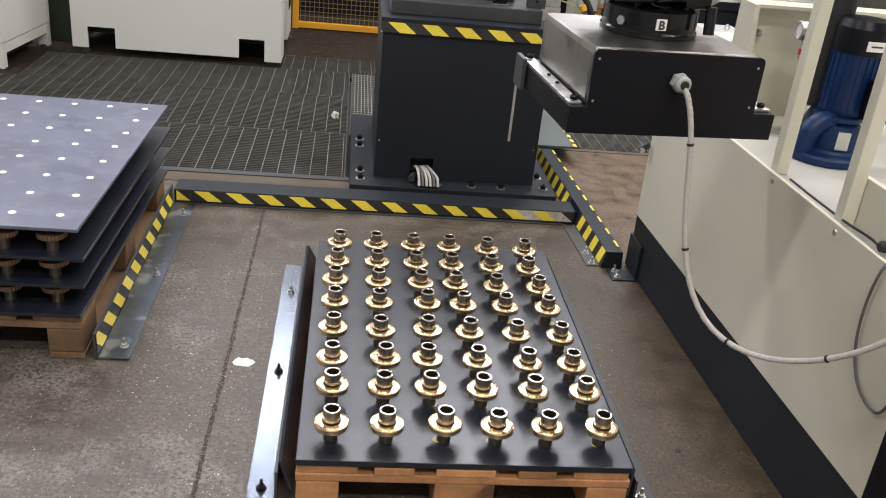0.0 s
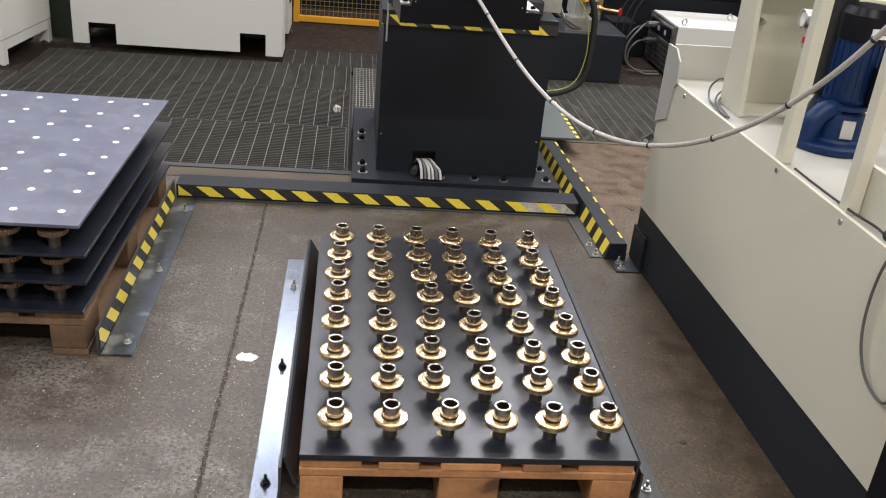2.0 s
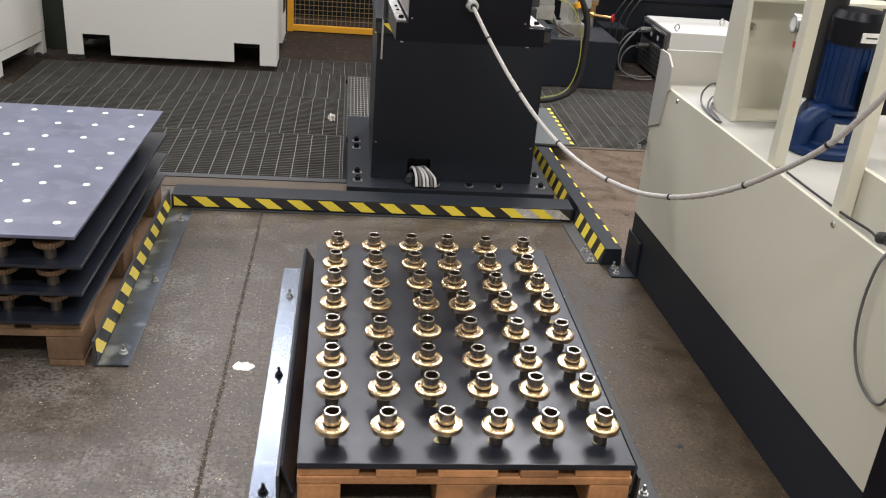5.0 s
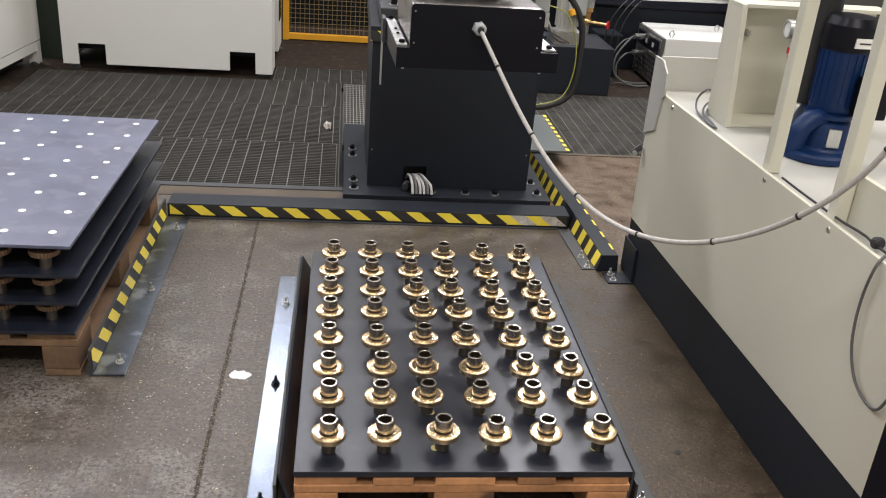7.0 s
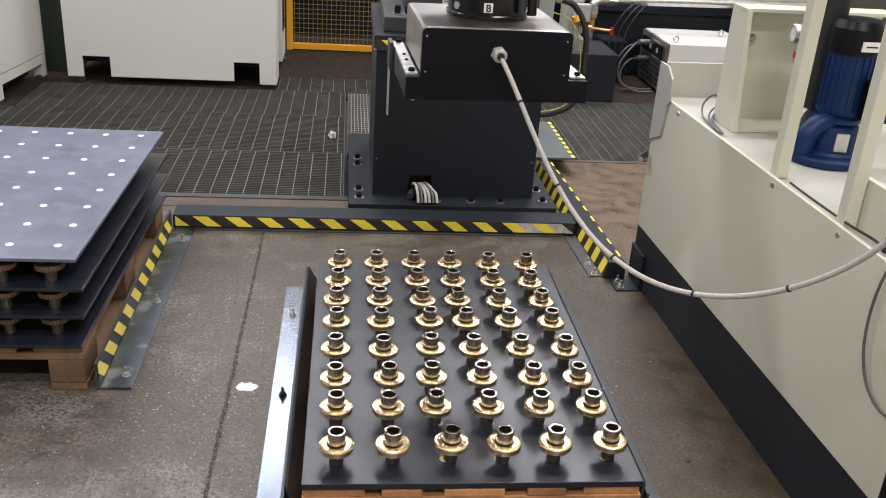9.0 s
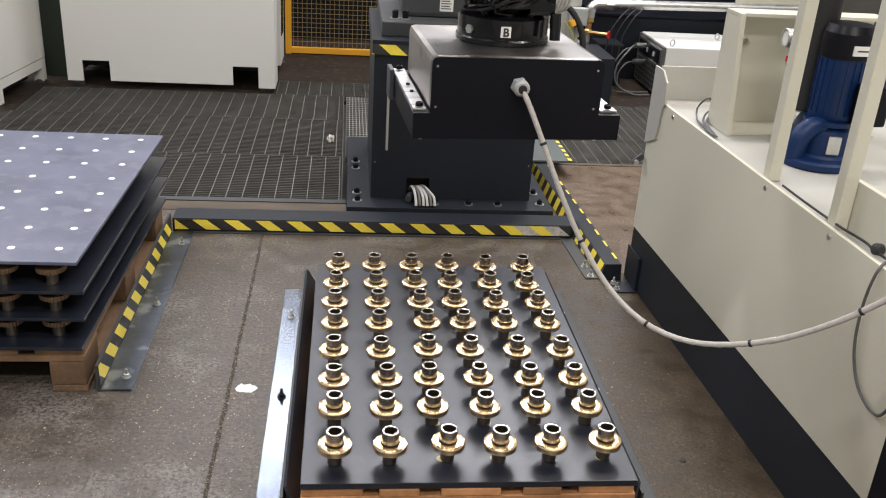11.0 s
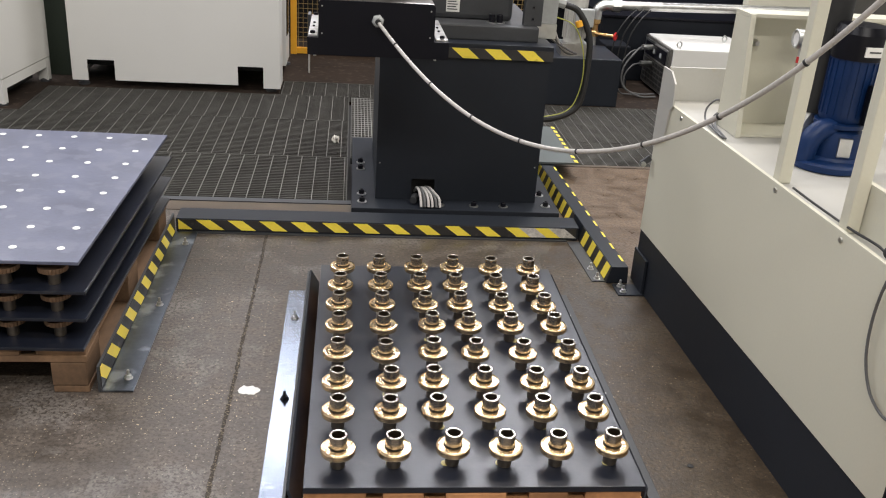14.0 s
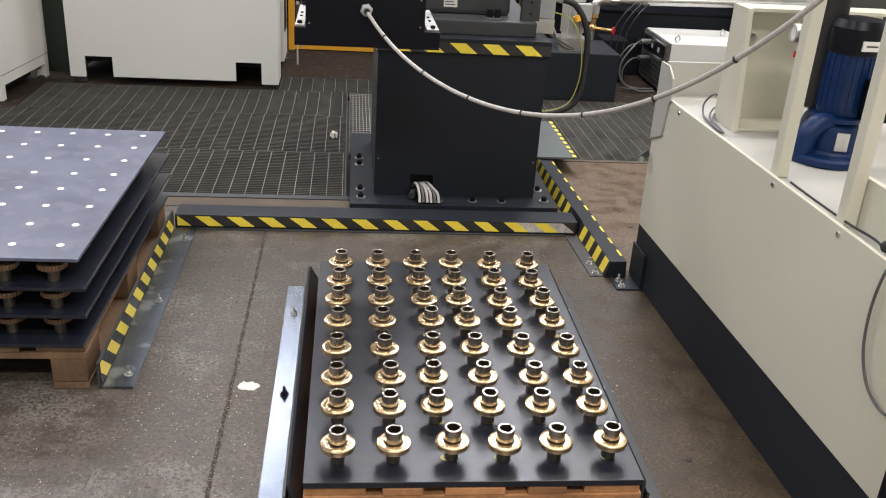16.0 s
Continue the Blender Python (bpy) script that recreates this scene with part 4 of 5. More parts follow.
    # near-black block stands in for the dark recess below the casing
    part("recess_block", one_box(-1.5, 3.6, 5.95, 6.6, 0.0, 0.398), M_DARKWALL, t, bevel=0.01)
    part("casing", one_box(-1.5, 3.6, 5.88, 6.6, 0.4, 2.6), M_NAVY, t, "blue-black casing", bevel=0.012)
    part("edge_rail", one_box(1.5, 3.6, 5.865, 5.879, 0.405, 0.43), M_CASTING, t, "dull steel edge rail")
    # dark base block and beige box
    tagged(part("control_block", one_box(0.95, 1.845, 4.12, 4.6, 0.0, 0.312), M_ANTHRA, bevel=0.006), "anthracite steel machine block behind the pedestal", "machine")
    t = thing("pump_motor", "beige finned electric motor standing on the machine block", "motor")
    t.location = (1.54, 4.27, 0.3705)
    part("motor_foot", one_box(-0.09, 0.09, -0.08, 0.08, -0.058, 0.02), M_ZINC, t)
    part("motor_body", lathe(bmesh.new(), [(0.065, 0.0205), (0.068, 0.03), (0.068, 0.25), (0.072, 0.252), (0.072, 0.3), (0.06, 0.318), (0.03, 0.32)], 28), M_WHITE, t, smooth=True)
    for k in range(18):
        part("cooling_fin", one_box(0.067, 0.078, -0.0015, 0.0015, 0.05, 0.24, pose(0, 0, 0, 0, 0, k * 20)), M_WHITE, t)
    part("terminal_box", one_box(-0.02, 0.09, -0.13, -0.07, 0.14, 0.25), M_GREYPLASTIC, t, "grey terminal box", bevel=0.006)
    tagged(part("side_enclosure", one_box(3.0, 3.62, 5.0, 5.1, 0.0, 2.6), M_CREAM, bevel=0.006), "cream machine side panel behind the tank", "machine")
    tagged(part("side_enclosure", one_box(3.625, 5.2, 5.02, 5.12, 0.0, 2.6), M_PANEL, bevel=0.006), "grey machine side panel behind the pump", "machine")
    # added black block: its colour gives the shade under the rear machines
    t = thing("machine_plinth", "black block standing in for the shade behind the power unit", "machine")
    part("body", one_box(1.9, 3.6, 4.92, 5.86, 0.0, 0.46), M_DARKWALL, t, bevel=0.01)
    part("top_plate", one_box(1.89, 3.61, 4.91, 5.86, 0.4605, 0.475), M_BLACK, t, "black top of the stand-in block", bevel=0.002)
    # added low black box, carries that shade forward behind the cables
    tagged(part("low_shade_box", one_box(1.88, 2.06, 4.66, 4.91, 0.0, 0.3), M_DARKWALL, bevel=0.01), "low black box standing in for the shade behind hanging cables", "cabinet")
    t = thing("power_unit", "beige power unit box with dark control panel, grille and red switch", "power unit")
    part("body", one_box(2.245, 2.85, 4.3, 4.88, 0.012, 0.365), M_CAB, t, bevel=0.006)
    part("front", one_box(2.225, 2.2445, 4.31, 4.87, 0.03, 0.36), M_PANEL, t, "grey front sheet", bevel=0.003)
    bezel = part("bezel", one_box(2.219, 2.2245, 4.33, 4.85, 0.225, 0.345), M_ZINC, t, "bright panel bezel", bevel=0.002)
    part("panel", one_box(2.215, 2.2185, 4.36, 4.82, 0.24, 0.33), M_BLACK, bezel, "black control panel")
    for y in (4.45, 4.6, 4.72):
        part("button", one_box(2.211, 2.2145, y, y + 0.035, 0.27, 0.3), M_GREYPLASTIC, bezel)
    for k in range(5):
        for q in range(8):
            part("grille_hole", one_box(2.2215, 2.2245, 4.345 + q * 0.064, 4.39 + q * 0.064, 0.05 + k * 0.034, 0.073 + k * 0.034), M_RUBBER, t)
    part("switch", one_box(2.76, 2.8, 4.33, 4.37, 0.3655, 0.39), M_RED, t, "red switch")
    for x in (2.27, 2.8):
        part("foot", one_box(x, x + 0.03, 4.33, 4.85, 0.0, 0.0115), M_RUBBER, t)
    for x in (2.29, 2.72):
        part("lifting_eye", tube(bmesh.new(), [(x, 4.34 + 0.3 * (x > 2.5), 0.362), (x - 0.016, 4.34 + 0.3 * (x > 2.5), 0.39), (x, 4.34 + 0.3 * (x > 2.5), 0.412), (x + 0.016, 4.34 + 0.3 * (x > 2.5), 0.39), (x, 4.34 + 0.3 * (x > 2.5), 0.362)], 0.005, 8), M_ZINC, t)
    for z in (0.19, 0.305):
        part("plug", rod(bmesh.new(), (2.218, 4.66, z), (2.13, 4.63, z + 0.005), 0.018, 10), M_ZINC, t, "bright round plug", smooth=True)
    t = thing("coolant_pipe", "bright galvanised pipe with elbow and brass valve", "pipe")
    t.location = (0.07, 0, -0.022)
    part("pipe", rod(bmesh.new(), (1.83, 4.7, 0.595), (3.4, 4.7, 0.625), 0.033, 20), M_ZINC, t, smooth=True)
    part("union", rod(bmesh.new(), (1.82, 4.7, 0.595), (1.88, 4.7, 0.596), 0.046, 8), M_ZINC, t)
    part("elbow", tube(bmesh.new(), [(1.82, 4.7, 0.595), (1.76, 4.7, 0.59), (1.725, 4.7, 0.56), (1.72, 4.7, 0.5)], 0.036, 14), M_ZINC, t, smooth=True)
    part("valve", lathe(bmesh.new(), [(0.03, 0.38), (0.03, 0.41), (0.022, 0.42), (0.022, 0.46), (0.034, 0.47), (0.034, 0.5)], 16, Matrix.Translation((1.72, 4.7, 0))), M_BRASS, t, "brass valve", True)
    part("valve_stem", rod(bmesh.new(), (1.72, 4.68, 0.4), (1.84, 4.6, 0.4), 0.012, 10), M_BRASS, t)
    part("handwheel", lathe(bmesh.new(), [(0.026, 0), (0.03, 0.005), (0.026, 0.01)], 20, Matrix.Translation((1.84, 4.6, 0.4)) @ pose(0, 0, 0, 90, 0, 50)), M_RED, t, "red handwheel")
    part("drop_pipe", rod(bmesh.new(), (1.72, 4.7, 0.022), (1.72, 4.7, 0.38), 0.02, 12), M_ZINC, t)
    for k, pts in enumerate((((2.13, 4.63, 0.31), (2.04, 4.45, 0.32), (1.95, 4.42, 0.2), (1.96, 4.41, 0.08), (2.08, 4.4, 0.012), (2.2, 4.4, 0.012)),
                             ((2.13, 4.63, 0.195), (2.02, 4.46, 0.21), (1.97, 4.44, 0.14), (1.99, 4.43, 0.05), (2.09, 4.42, 0.024), (2.2, 4.43, 0.024)),
                             ((2.13, 4.6, 0.3), (2.0, 4.47, 0.3), (1.92, 4.46, 0.16), (1.95, 4.45, 0.03), (2.02, 4.46, 0.01), (2.1, 4.44, 0.01)))):
        tagged(part("loose_cable", tube(bmesh.new(), pts, 0.0065 - 0.001 * k, 8), M_CABLEDARK, smooth=True), "grey cable looping from the power unit to the floor", "cable", "loose cables")
    for k in range(3):
        x = 1.9 + 0.05 * k
        tagged(part("hanging_cable", tube(bmesh.new(), [(x + 0.16, 4.66, 0.56), (x + 0.08, 4.6, 0.5), (x + 0.02, 4.6, 0.38), (x, 4.6, 0.2), (x + 0.01 * k, 4.6, 0.012)], 0.0045, 8), M_RUBBER, smooth=True), "dark cable hanging down behind the power unit", "cable", "loose cables")

# ---- gripper and robot wrist (both move) ----


def build_gripper():
    g = thing("gripper", "black gripper box with brushed metal cover and cable gland", "gripper")
    D = 0.42
    part("body", one_box(-0.25, 0.244, 0.0, D, 0.0, 0.06), M_BLACK, g, "black flange body", bevel=0.002)
    r = 0.012
    arc = [(0.19 - r + r * math.sin(a), 0.188 - r + r * math.cos(a)) for a in (1.57, 1.05, 0.52, 0.0)]
    arc2 = [(-0.212 + r - r * math.sin(a), 0.188 - r + r * math.cos(a)) for a in (0.0, 0.52, 1.05, 1.57)]
    outline = [(-0.25, 0.0), (0.244, 0.0), (0.244, 0.06), (0.19, 0.06), *arc, *arc2, (-0.212, 0.06), (-0.25, 0.06)]
    part("front_plate", prism(bmesh.new(), outline, 0.0, 0.008, Matrix(((1, 0, 0, 0), (0, 0, -1, -0.0005), (0, 1, 0, 0), (0, 0, 0, 1)))), M_BLACK, g, "black front plate")
    part("cover", one_box(-0.212, 0.19, 0.0, D - 0.03, 0.0605, 0.189), M_STAIN, g, "brushed metal cover with dark stains", bevel=0.014)
    for x0, x1 in ((-0.248, -0.217), (0.2, 0.242)):
        pl = part("side_plate", one_box(x0, x1, 0.012, D - 0.01, 0.0605, 0.066), M_ALU, g, "bright aluminium side plate", bevel=0.001)
        for y in (0.022, D - 0.03):
            bolt(pl, (x0 + x1) / 2, y, 0.066, 0.009, 0.01, washer=False, name="screw")
        for y in (0.15, 0.22):
            bolt(pl, (x0 + x1) / 2, y, 0.066, 0.005, 0.005, washer=False, name="screw")
    for x, z in ((-0.2, 0.075), (-0.2, 0.168), (0.175, 0.075), (0.175, 0.165)):
        part("screw", lathe(bmesh.new(), [(0.003, 0), (0.0025, 0.0015)], 8, Matrix.Translation((x, -0.0085, z)) @ pose(0, 0, 0, 90)), M_ZINC, g)
    for x in (-0.225, 0.2):
        part("pin", lathe(bmesh.new(), [(0.005, -0.012), (0.006, -0.0005)], 10, Matrix.Translation((x, 0.03, 0))), M_ZINC, g)
    at = Matrix.Translation((-0.009, -0.0085, 0.127)) @ pose(0, 0, 0, 90)
    gl = part("cable_gland", lathe(bmesh.new(), [(0.0205, 0), (0.0215, 0.002), (0.0215, 0.016), (0.02, 0.019)], 6, at @ pose(0, 0, 0, 0, 0, 12)), M_GREYPLASTIC, g, "grey nylon cable gland", bevel=0.001)
    part("gland_nut", lathe(bmesh.new(), [(0.018, 0.0192), (0.019, 0.021), (0.0185, 0.029), (0.014, 0.034), (0.0105, 0.0345)], 16, at), M_GREYPLASTIC, gl, smooth=True)
    part("seal", lathe(bmesh.new(), [(0.0102, 0.0335), (0.0098, 0.037), (0.008, 0.0375)], 14, at), M_RUBBER, gl, "black rubber seal", smooth=True)
    # sensor holder at the rear with a thin rod
    part("sensor_holder", one_box(-0.262, -0.2505, D - 0.07, D + 0.0, -0.005, 0.075), M_CASTING, g, "grey sensor holder", bevel=0.002)
    part("sensor_rod", rod(bmesh.new(), (-0.258, D - 0.02, -0.005), (-0.258, D - 0.02, -0.16), 0.0035, 10), M_ALU, g, "thin bright sensor rod")
    w = thing("robot_wrist", "black robot wrist with cables on the gripper", "robot arm")
    c = (-0.003, 0.222)
    fl = part("flange", lathe(bmesh.new(), [(0.115, 0.1905), (0.115, 0.2), (0.112, 0.204), (0.112, 0.25), (0.1, 0.258)], 40, Matrix.Translation((c[0], c[1], 0))), M_BLACKGLOSS, w, smooth=True)
    for k in range(10):
        a = k * 0.628 + 0.2
        part("screw", lathe(bmesh.new(), [(0.008, 0.0), (0.008, 0.008), (0.005, 0.008), (0.004, 0.004)], 10, Matrix.Translation((c[0] + 0.094 * math.cos(a), c[1] + 0.094 * math.sin(a), 0.254))), M_BLACK, fl)
    part("mark_plate", one_box(-0.034, -0.01, c[1] - 0.118, c[1] - 0.1135, 0.213, 0.238), M_PAPER, w, "white mark plate")
    f = bpy.data.curves.new("mark", "FONT")
    f.body, f.size, f.align_x, f.extrude, f.offset = "B", 0.027, "CENTER", 0.0004, 0.0009
    fo = new("mark_text", f)
    me = bpy.data.meshes.new_from_object(fo)
    bpy.data.objects.remove(fo)
    me.materials.append(M_INK)
    fo = new("mark_letter", me)
    fo.parent = w
    fo.matrix_basis = Matrix.Translation((-0.022, c[1] - 0.1186, 0.216)) @ pose(0, 0, 0, 90)
    part("hex_cap", lathe(bmesh.new(), [(0.011, 0), (0.011, 0.006)], 6, Matrix.Translation((c[0] - 0.094, c[1] - 0.063, 0.222)) @ pose(0, 0, 0, 90, 0, -56)), M_ZINC, w, "bright hexagon cap")
    part("joint_drum", lathe(bmesh.new(), [(0.085, 0.2585), (0.088, 0.27), (0.085, 0.36), (0.07, 0.38)], 32, Matrix.Translation((c[0], c[1] + 0.02, 0))), M_BLACKGLOSS, w, smooth=True)
    part("fork_arm", one_box(0.03, 0.075, c[1] - 0.06, c[1] + 0.1, 0.27, 0.5), M_BLACKGLOSS, w, bevel=0.012)
    part("fork_arm", one_box(-0.09, -0.045, c[1] - 0.04, c[1] + 0.1, 0.28, 0.5, pose(0, 0, 0, 0, -4, 0)), M_BLACKGLOSS, w, bevel=0.012)
    part("forearm", rod(bmesh.new(), (-0.01, c[1] + 0.08, 0.4), (-0.02, c[1] + 0.3, 0.9), 0.1, 28), M_BLACKGLOSS, w, smooth=True)
    for k in range(9):
        x = -0.09 - k * 0.014
        part("bellows_ring", rod(bmesh.new(), (x, c[1] + 0.05, 0.335 + k * 0.003), (x - 0.011, c[1] + 0.05, 0.337 + k * 0.003), 0.062 + 0.004 * (k % 2), 24), M_BLACKGLOSS, w, smooth=True)
    part("connector_block", one_box(0.035, 0.1, c[1] - 0.1, c[1] + 0.02, 0.262, 0.4), M_BLACKGLOSS, w, bevel=0.01)
    part("cover_plate", one_box(-0.075, 0.04, c[1] - 0.105, c[1] - 0.06, 0.275, 0.43), M_BLACKGLOSS, w, bevel=0.012)
    part("plug", rod(bmesh.new(), (0.1, c[1] - 0.1, 0.27), (0.102, c[1] - 0.105, 0.208), 0.013, 12), M_BLACKGLOSS, w, smooth=True)
    for x, z in ((0.085, 0.3), (0.115, 0.36), (0.09, 0.39), (-0.05, 0.3), (0.01, 0.41)):
        part("screw", lathe(bmesh.new(), [(0.006, 0), (0.006, 0.006), (0.003, 0.006)], 10, Matrix.Translation((x, c[1] - 0.112, z)) @ pose(0, 0, 0, 90)), M_BLACK, w)
    random.seed(11)
    for k in range(10):
        a0, a1 = random.uniform(3.3, 5.2), random.uniform(4.2, 6.2)
        r0, r1 = random.uniform(0.09, 0.105), random.uniform(0.115, 0.14)
        z0, z1 = random.uniform(0.258, 0.3), random.uniform(0.31, 0.45)
        am = (a0 + a1) / 2
        pts = [(c[0] + r0 * math.cos(a0), c[1] + r0 * math.sin(a0), z0), (c[0] + r1 * math.cos(am - 0.3), c[1] + r1 * math.sin(am - 0.3), z0 + 0.015), (c[0] + r1 * math.cos(am + 0.2), c[1] + r1 * math.sin(am + 0.2), (z0 + z1) / 2), (c[0] + r0 * math.cos(a1), c[1] + r0 * math.sin(a1), z1)]
        part("wire", tube(bmesh.new(), pts, random.uniform(0.003, 0.0065), 8, 5), M_BLACKGLOSS, w, smooth=True)
    for k in range(4):
        part("wire", tube(bmesh.new(), [(0.1, c[1] + 0.02 * k, 0.24), (0.125 + 0.008 * k, c[1] - 0.02, 0.27), (0.13 + 0.008 * k, c[1] - 0.02, 0.34), (0.11, c[1], 0.46)], 0.004, 8, 6), M_CABLELIGHT, w, "pale grey wire", True)
    part("tag", one_box(-0.05, -0.035, c[1] - 0.1, c[1] - 0.095, 0.29, 0.32, pose(0, 0, 0, 0, 15, 0)), M_PAPER, w, "small white cable tag")
    return g, w


build_setting()
build_gratings()
build_tray_station()
build_stack()
build_bars()
build_pillar()
build_tank()
build_machines()
gripper, wrist = build_gripper()


def build_litter():
    """Metal shavings strewn over the floor, thicker in some places, and a rag."""
    rng = np.random.default_rng(5)
    bm = bmesh.new()
    made = 0
    while made < 3200:
        x, y = rng.uniform(-1.2, 1.24), rng.uniform(-0.35, 1.8)
        if -0.16 < x < 0.9 and y < 1.33 or x < -0.5 and y > 0.62 or x > 1.24 - 0.041 * y:
            continue
        d = noise.noise((x * 2.2, y * 2.2, 1.0)) + 0.45 - 0.25 * y
        if x > 0.9:
            d -= 0.32
        if rng.uniform() > d:
            continue
        r = 0.0007 + 0.0015 * rng.uniform() ** 7
        a, k = rng.uniform(0, 6.3), rng.uniform(1.0, 2.6)
        u, v = Vector((math.cos(a), math.sin(a), 0)) * r * k, Vector((-math.sin(a), math.cos(a), 0)) * r
        tilt = Vector((0, 0, r * rng.uniform(0.0, 0.8)))
        o = Vector((x, y, 0.0012))
        bm.faces.new([bm.verts.new(p) for p in (o - u - v * 0.3, o + v - u * 0.2, o + u + v * 0.2 + tilt, o - v + u * 0.2 + tilt)])
        made += 1
    tagged(part("metal_shavings", bm, M_CHIP), "bright bronze metal shavings strewn on the floor", "shavings", kind="stuff")
    bm = bmesh.new()
    bmesh.ops.create_icosphere(bm, subdivisions=3, radius=1.0)
    for v in bm.verts:
        f = 1 + 0.6 * noise.noise(v.co * 1.7 + Vector((3, 1, 7)))
        v.co = Vector((v.co.x * 0.02 * f, v.co.y * 0.05 * f, max(0, v.co.z * 0.02 * f + 0.008)))
    rag = tagged(part("rag", bm, M_RAG, smooth=True), "crumpled white rag on the floor grating", "rag")
    rag.location = (0.012, 3.155, 0.002)
    bm = bmesh.new()
    lathe(bm, [(0.009, 0.0), (0.009, 0.0025), (0.004, 0.003)], 9)
    ob = tagged(part("floor_plug", bm, M_RUBBER), "small dark plug lying on the concrete floor", "plug")
    ob.location = (1.036, 0.287, 0)


build_litter()

# hose from the gripper to the arm's side: rigid short links along a hanging curve
LINK, LINKS = 0.03, 72
hose = thing("gripper_hose", "grey hanging hose with cable ties from the gripper gland", "hose")
links = []
for k in range(LINKS):
    if k == 0:
        link0 = part("hose_link", lathe(bmesh.new(), [(0.0048, -0.01), (0.0062, -0.007), (0.0062, LINK + 0.007), (0.0048, LINK + 0.01)], 14), M_CABLE, hose, smooth=True)
        ob = link0
    else:
        ob = new("hose_link", link0.data)
        ob.parent = hose
    if k % 8 == 4:
        part("cable_tie", lathe(bmesh.new(), [(0.0072, 0.01), (0.008, 0.011), (0.008, 0.015), (0.0072, 0.016)], 14), M_RUBBER, ob, "black cable tie")
    links.append(ob)

GRIP = [
    (0, 0.806, 0.237, 0.919, 5.7),
    (0.5, 0.779, 0.317, 0.918, 5.5),
    (1, 0.697, 0.837, 0.867, 4.2),
    (1.5, 0.542, 1.228, 0.869, 3.0),
    (2, 0.489, 1.508, 0.847, 2.8),
    (2.5, 0.487, 1.508, 0.848, 2.8),
    (3, 0.486, 1.509, 0.850, 2.8),
    (3.5, 0.484, 1.508, 0.849, 2.8),
    (4, 0.485, 1.446, 0.854, 2.8),
    (6.5, 0.492, 1.122, 0.863, 2.7),
    (7, 0.492, 1.021, 0.866, 2.7),
    (7.5, 0.490, 0.787, 0.878, 2.7),
    (8, 0.491, 0.704, 0.882, 2.7),
    (8.5, 0.489, 0.697, 0.883, 2.7),
    (9, 0.489, 0.697, 0.883, 2.7),
    (11.5, 0.491, 0.281, 0.905, 4.4),
    (12, 0.490, 0.282, 0.904, 4.4),
    (12.5, 0.489, 0.283, 0.904, 4.4),
    (13, 0.448, 0.411, 0.902, 3.8),
    (13.5, 0.327, 0.967, 0.861, 2.5),
    (14, 0.185, 1.527, 0.821, 0.5),
    (14.5, 0.153, 1.450, 0.854, 0.5),
    (15, 0.152, 1.451, 0.854, 0.5),
    (15.5, 0.153, 1.452, 0.854, 0.5),
    (16, 0.152, 1.453, 0.854, 0.5),
]
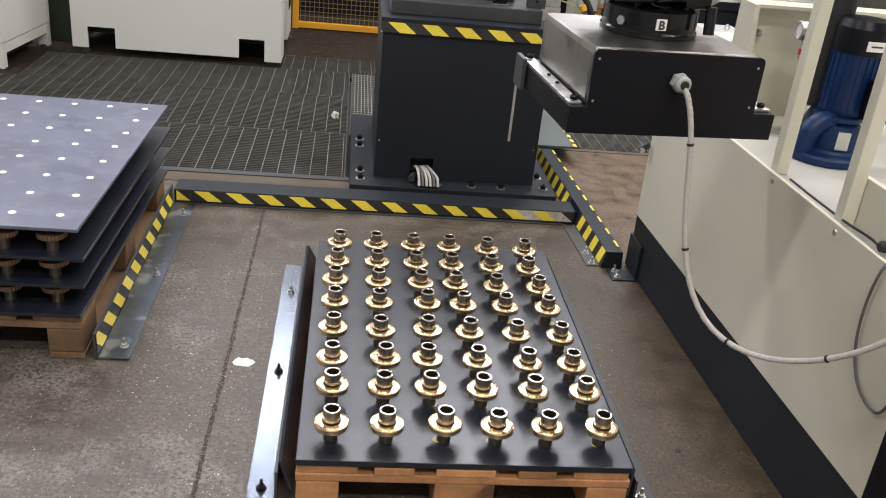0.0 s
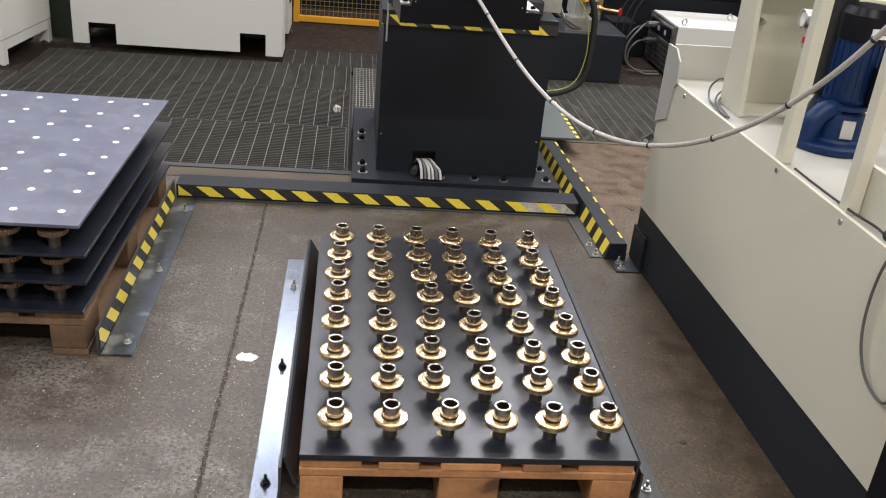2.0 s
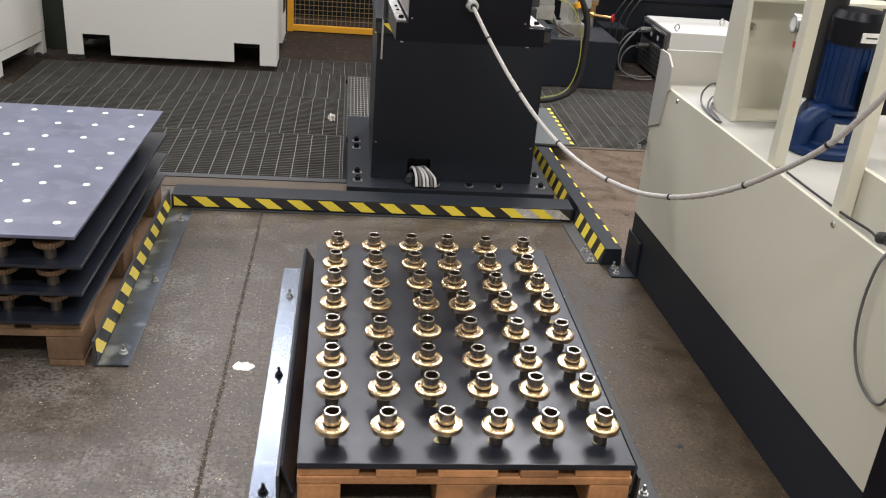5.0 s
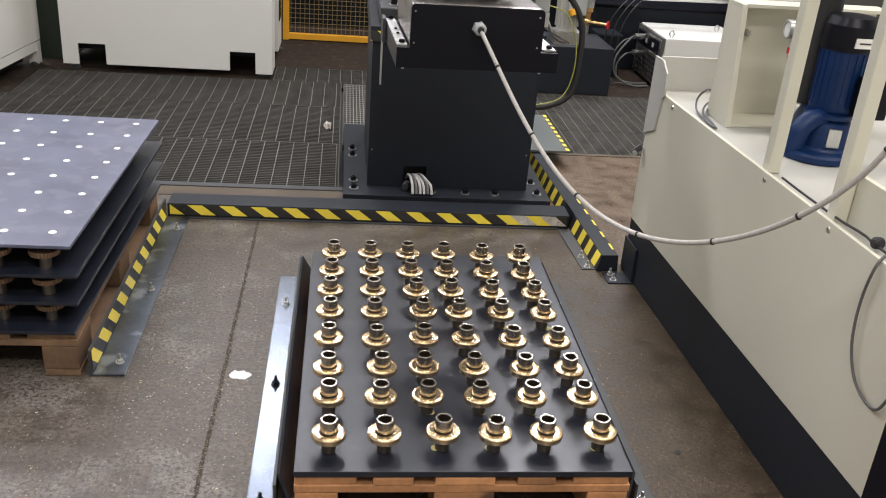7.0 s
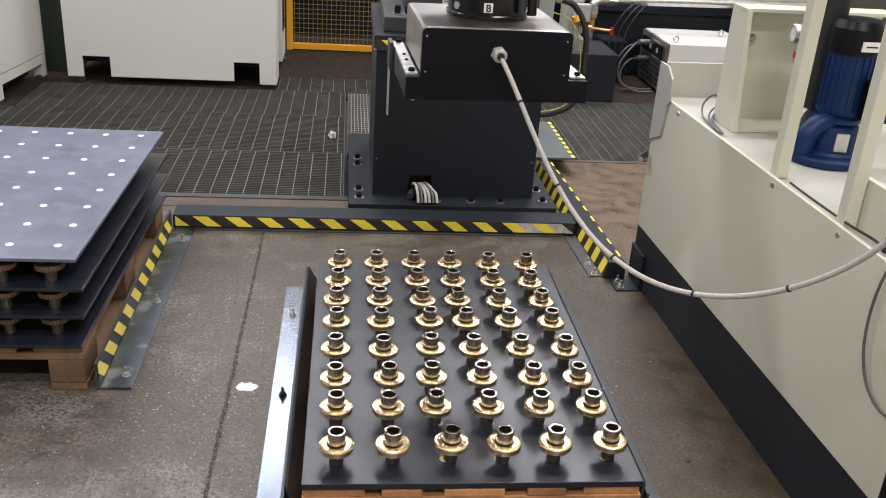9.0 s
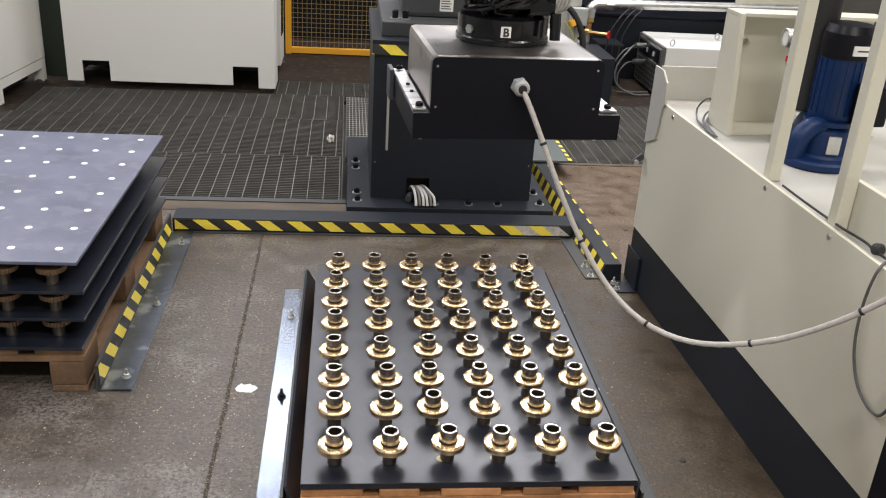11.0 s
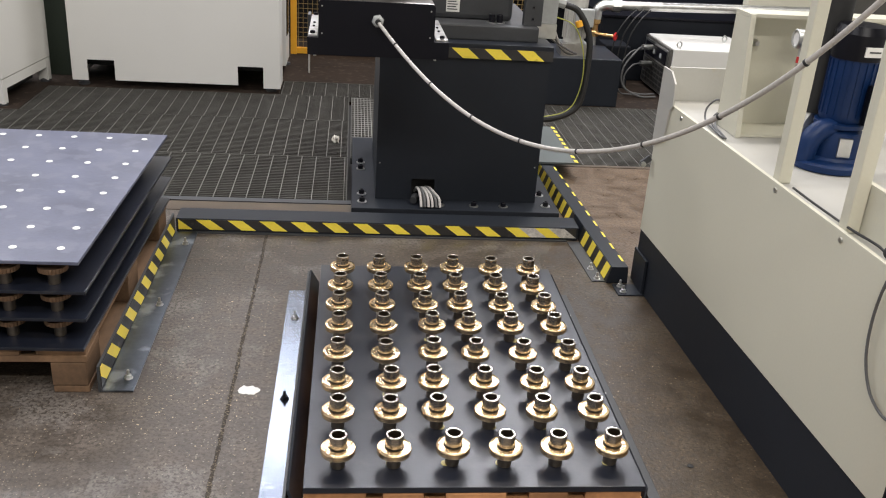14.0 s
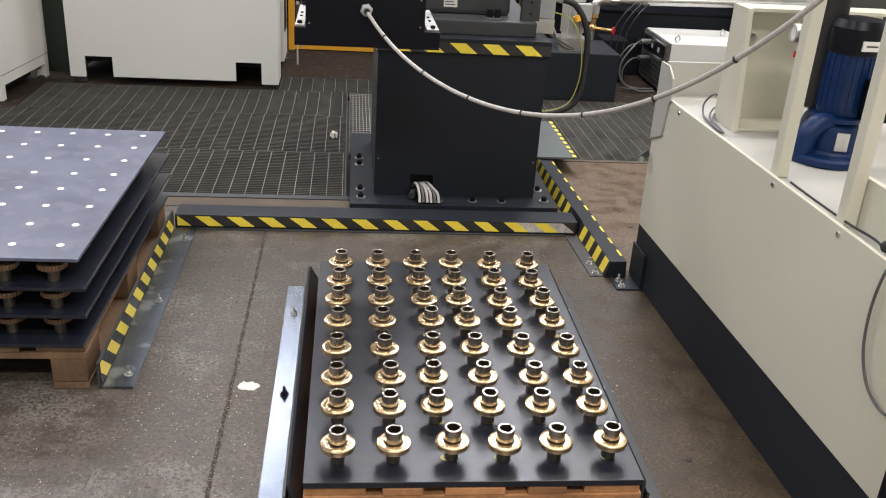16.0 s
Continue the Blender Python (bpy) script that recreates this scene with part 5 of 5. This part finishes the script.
# the hose's curve: seconds, then five control points (metres out from the gland, height)
HOSE = [
    (0, (0.114, 0.933), (0.012, 0.573), (0.151, 0.354), (0.453, 0.546), (0.568, 0.690)),
    (0.5, (0.119, 0.930), (0.051, 0.602), (0.233, 0.376), (0.515, 0.569), (0.637, 0.695)),
    (1, (0.220, 0.871), (0.261, 0.461), (0.642, 0.439), (0.936, 0.654), (1.084, 0.828)),
    (1.5, (0.240, 0.799), (0.580, 0.495), (0.886, 0.617), (1.251, 0.857), (1.392, 1.134)),
    (2, (0.335, 0.834), (0.647, 0.594), (1.107, 0.705), (1.421, 0.914), (1.635, 1.211)),
    (3.5, (0.323, 0.798), (0.671, 0.622), (1.127, 0.690), (1.437, 0.938), (1.652, 1.239)),
    (4.2, (0.297, 0.777), (0.646, 0.617), (1.065, 0.627), (1.413, 0.881), (1.595, 1.185)),
    (6.3, (0.270, 0.835), (0.531, 0.497), (0.893, 0.597), (1.274, 0.786), (1.397, 1.068)),
    (7, (0.221, 0.820), (0.511, 0.478), (0.803, 0.547), (1.184, 0.779), (1.306, 1.031)),
    (7.5, (0.199, 0.844), (0.378, 0.459), (0.643, 0.491), (1.020, 0.712), (1.144, 0.912)),
    (8, (0.166, 0.839), (0.338, 0.494), (0.616, 0.463), (0.957, 0.681), (1.079, 0.882)),
    (9, (0.173, 0.846), (0.320, 0.496), (0.601, 0.468), (0.945, 0.688), (1.063, 0.877)),
    (11.5, (0.099, 0.894), (0.220, 0.541), (0.365, 0.364), (0.687, 0.632), (0.810, 0.772)),
    (12.5, (0.113, 0.893), (0.183, 0.546), (0.379, 0.369), (0.690, 0.625), (0.806, 0.765)),
    (13, (0.119, 0.882), (0.264, 0.539), (0.459, 0.403), (0.792, 0.673), (0.899, 0.829)),
    (13.5, (0.220, 0.794), (0.512, 0.486), (0.863, 0.563), (1.198, 0.804), (1.321, 1.078)),
    (14, (0.359, 0.777), (0.756, 0.646), (1.209, 0.739), (1.549, 0.999), (1.794, 1.307)),
    (14.5, (0.299, 0.781), (0.715, 0.800), (1.057, 0.807), (1.394, 1.025), (1.641, 1.283)),
    (16, (0.299, 0.781), (0.715, 0.800), (1.057, 0.807), (1.394, 1.025), (1.641, 1.283)),
]
HOSE_END = (1.15, -0.3)


def hose_rows():
    """The pose of every link at every time of HOSE."""
    rows = [[] for _ in links]
    for t, *ctrl in HOSE:
        g = [float(np.interp(t, [r[0] for r in GRIP], [r[n] for r in GRIP])) for n in (1, 2, 3, 4)]
        m = pose(*g[:3], 0, 0, g[3])
        p0 = m @ Vector((-0.009, -0.036, 0.127))
        way = Vector((HOSE_END[0] - p0.x, HOSE_END[1] - p0.y, 0)).normalized()
        c = [(0.0, p0.z), *ctrl]
        us = np.linspace(0, 1, 300)
        pts = sum(math.comb(5, n) * (us**n * (1 - us) ** (5 - n))[:, None] * np.array(c[n]) for n in range(6))
        step = pts[-1] - pts[-12]
        step = step / np.hypot(*step)
        tail = [pts[-1] + step * 0.01 * q + np.array((0.0, 0.00004 * q * q)) for q in range(1, 230)]
        pts = np.vstack([pts, tail])
        run = np.r_[0, np.cumsum(np.hypot(*np.diff(pts, axis=0).T))]
        for n, out in enumerate(rows):
            a, b = [Vector((*(p0 + way * float(np.interp(q, run, pts[:, 0]))).xy, float(np.interp(q, run, pts[:, 1])))) for q in (n * LINK, n * LINK + LINK)]
            z = (b - a).normalized()
            x = Vector((-way.y, way.x, 0))
            y = z.cross(x)
            out.append((t, Matrix(((x.x, y.x, z.x, a.x), (x.y, y.y, z.y, a.y), (x.z, y.z, z.z, a.z), (0, 0, 0, 1)))))
    return rows


def motions():
    for ob in (gripper, wrist):
        walk(ob, [(t, pose(x, y, z, 0, 0, yaw)) for t, x, y, z, yaw in GRIP])
    for ob, rows in zip(links, hose_rows()):
        walk(ob, rows)


motions()
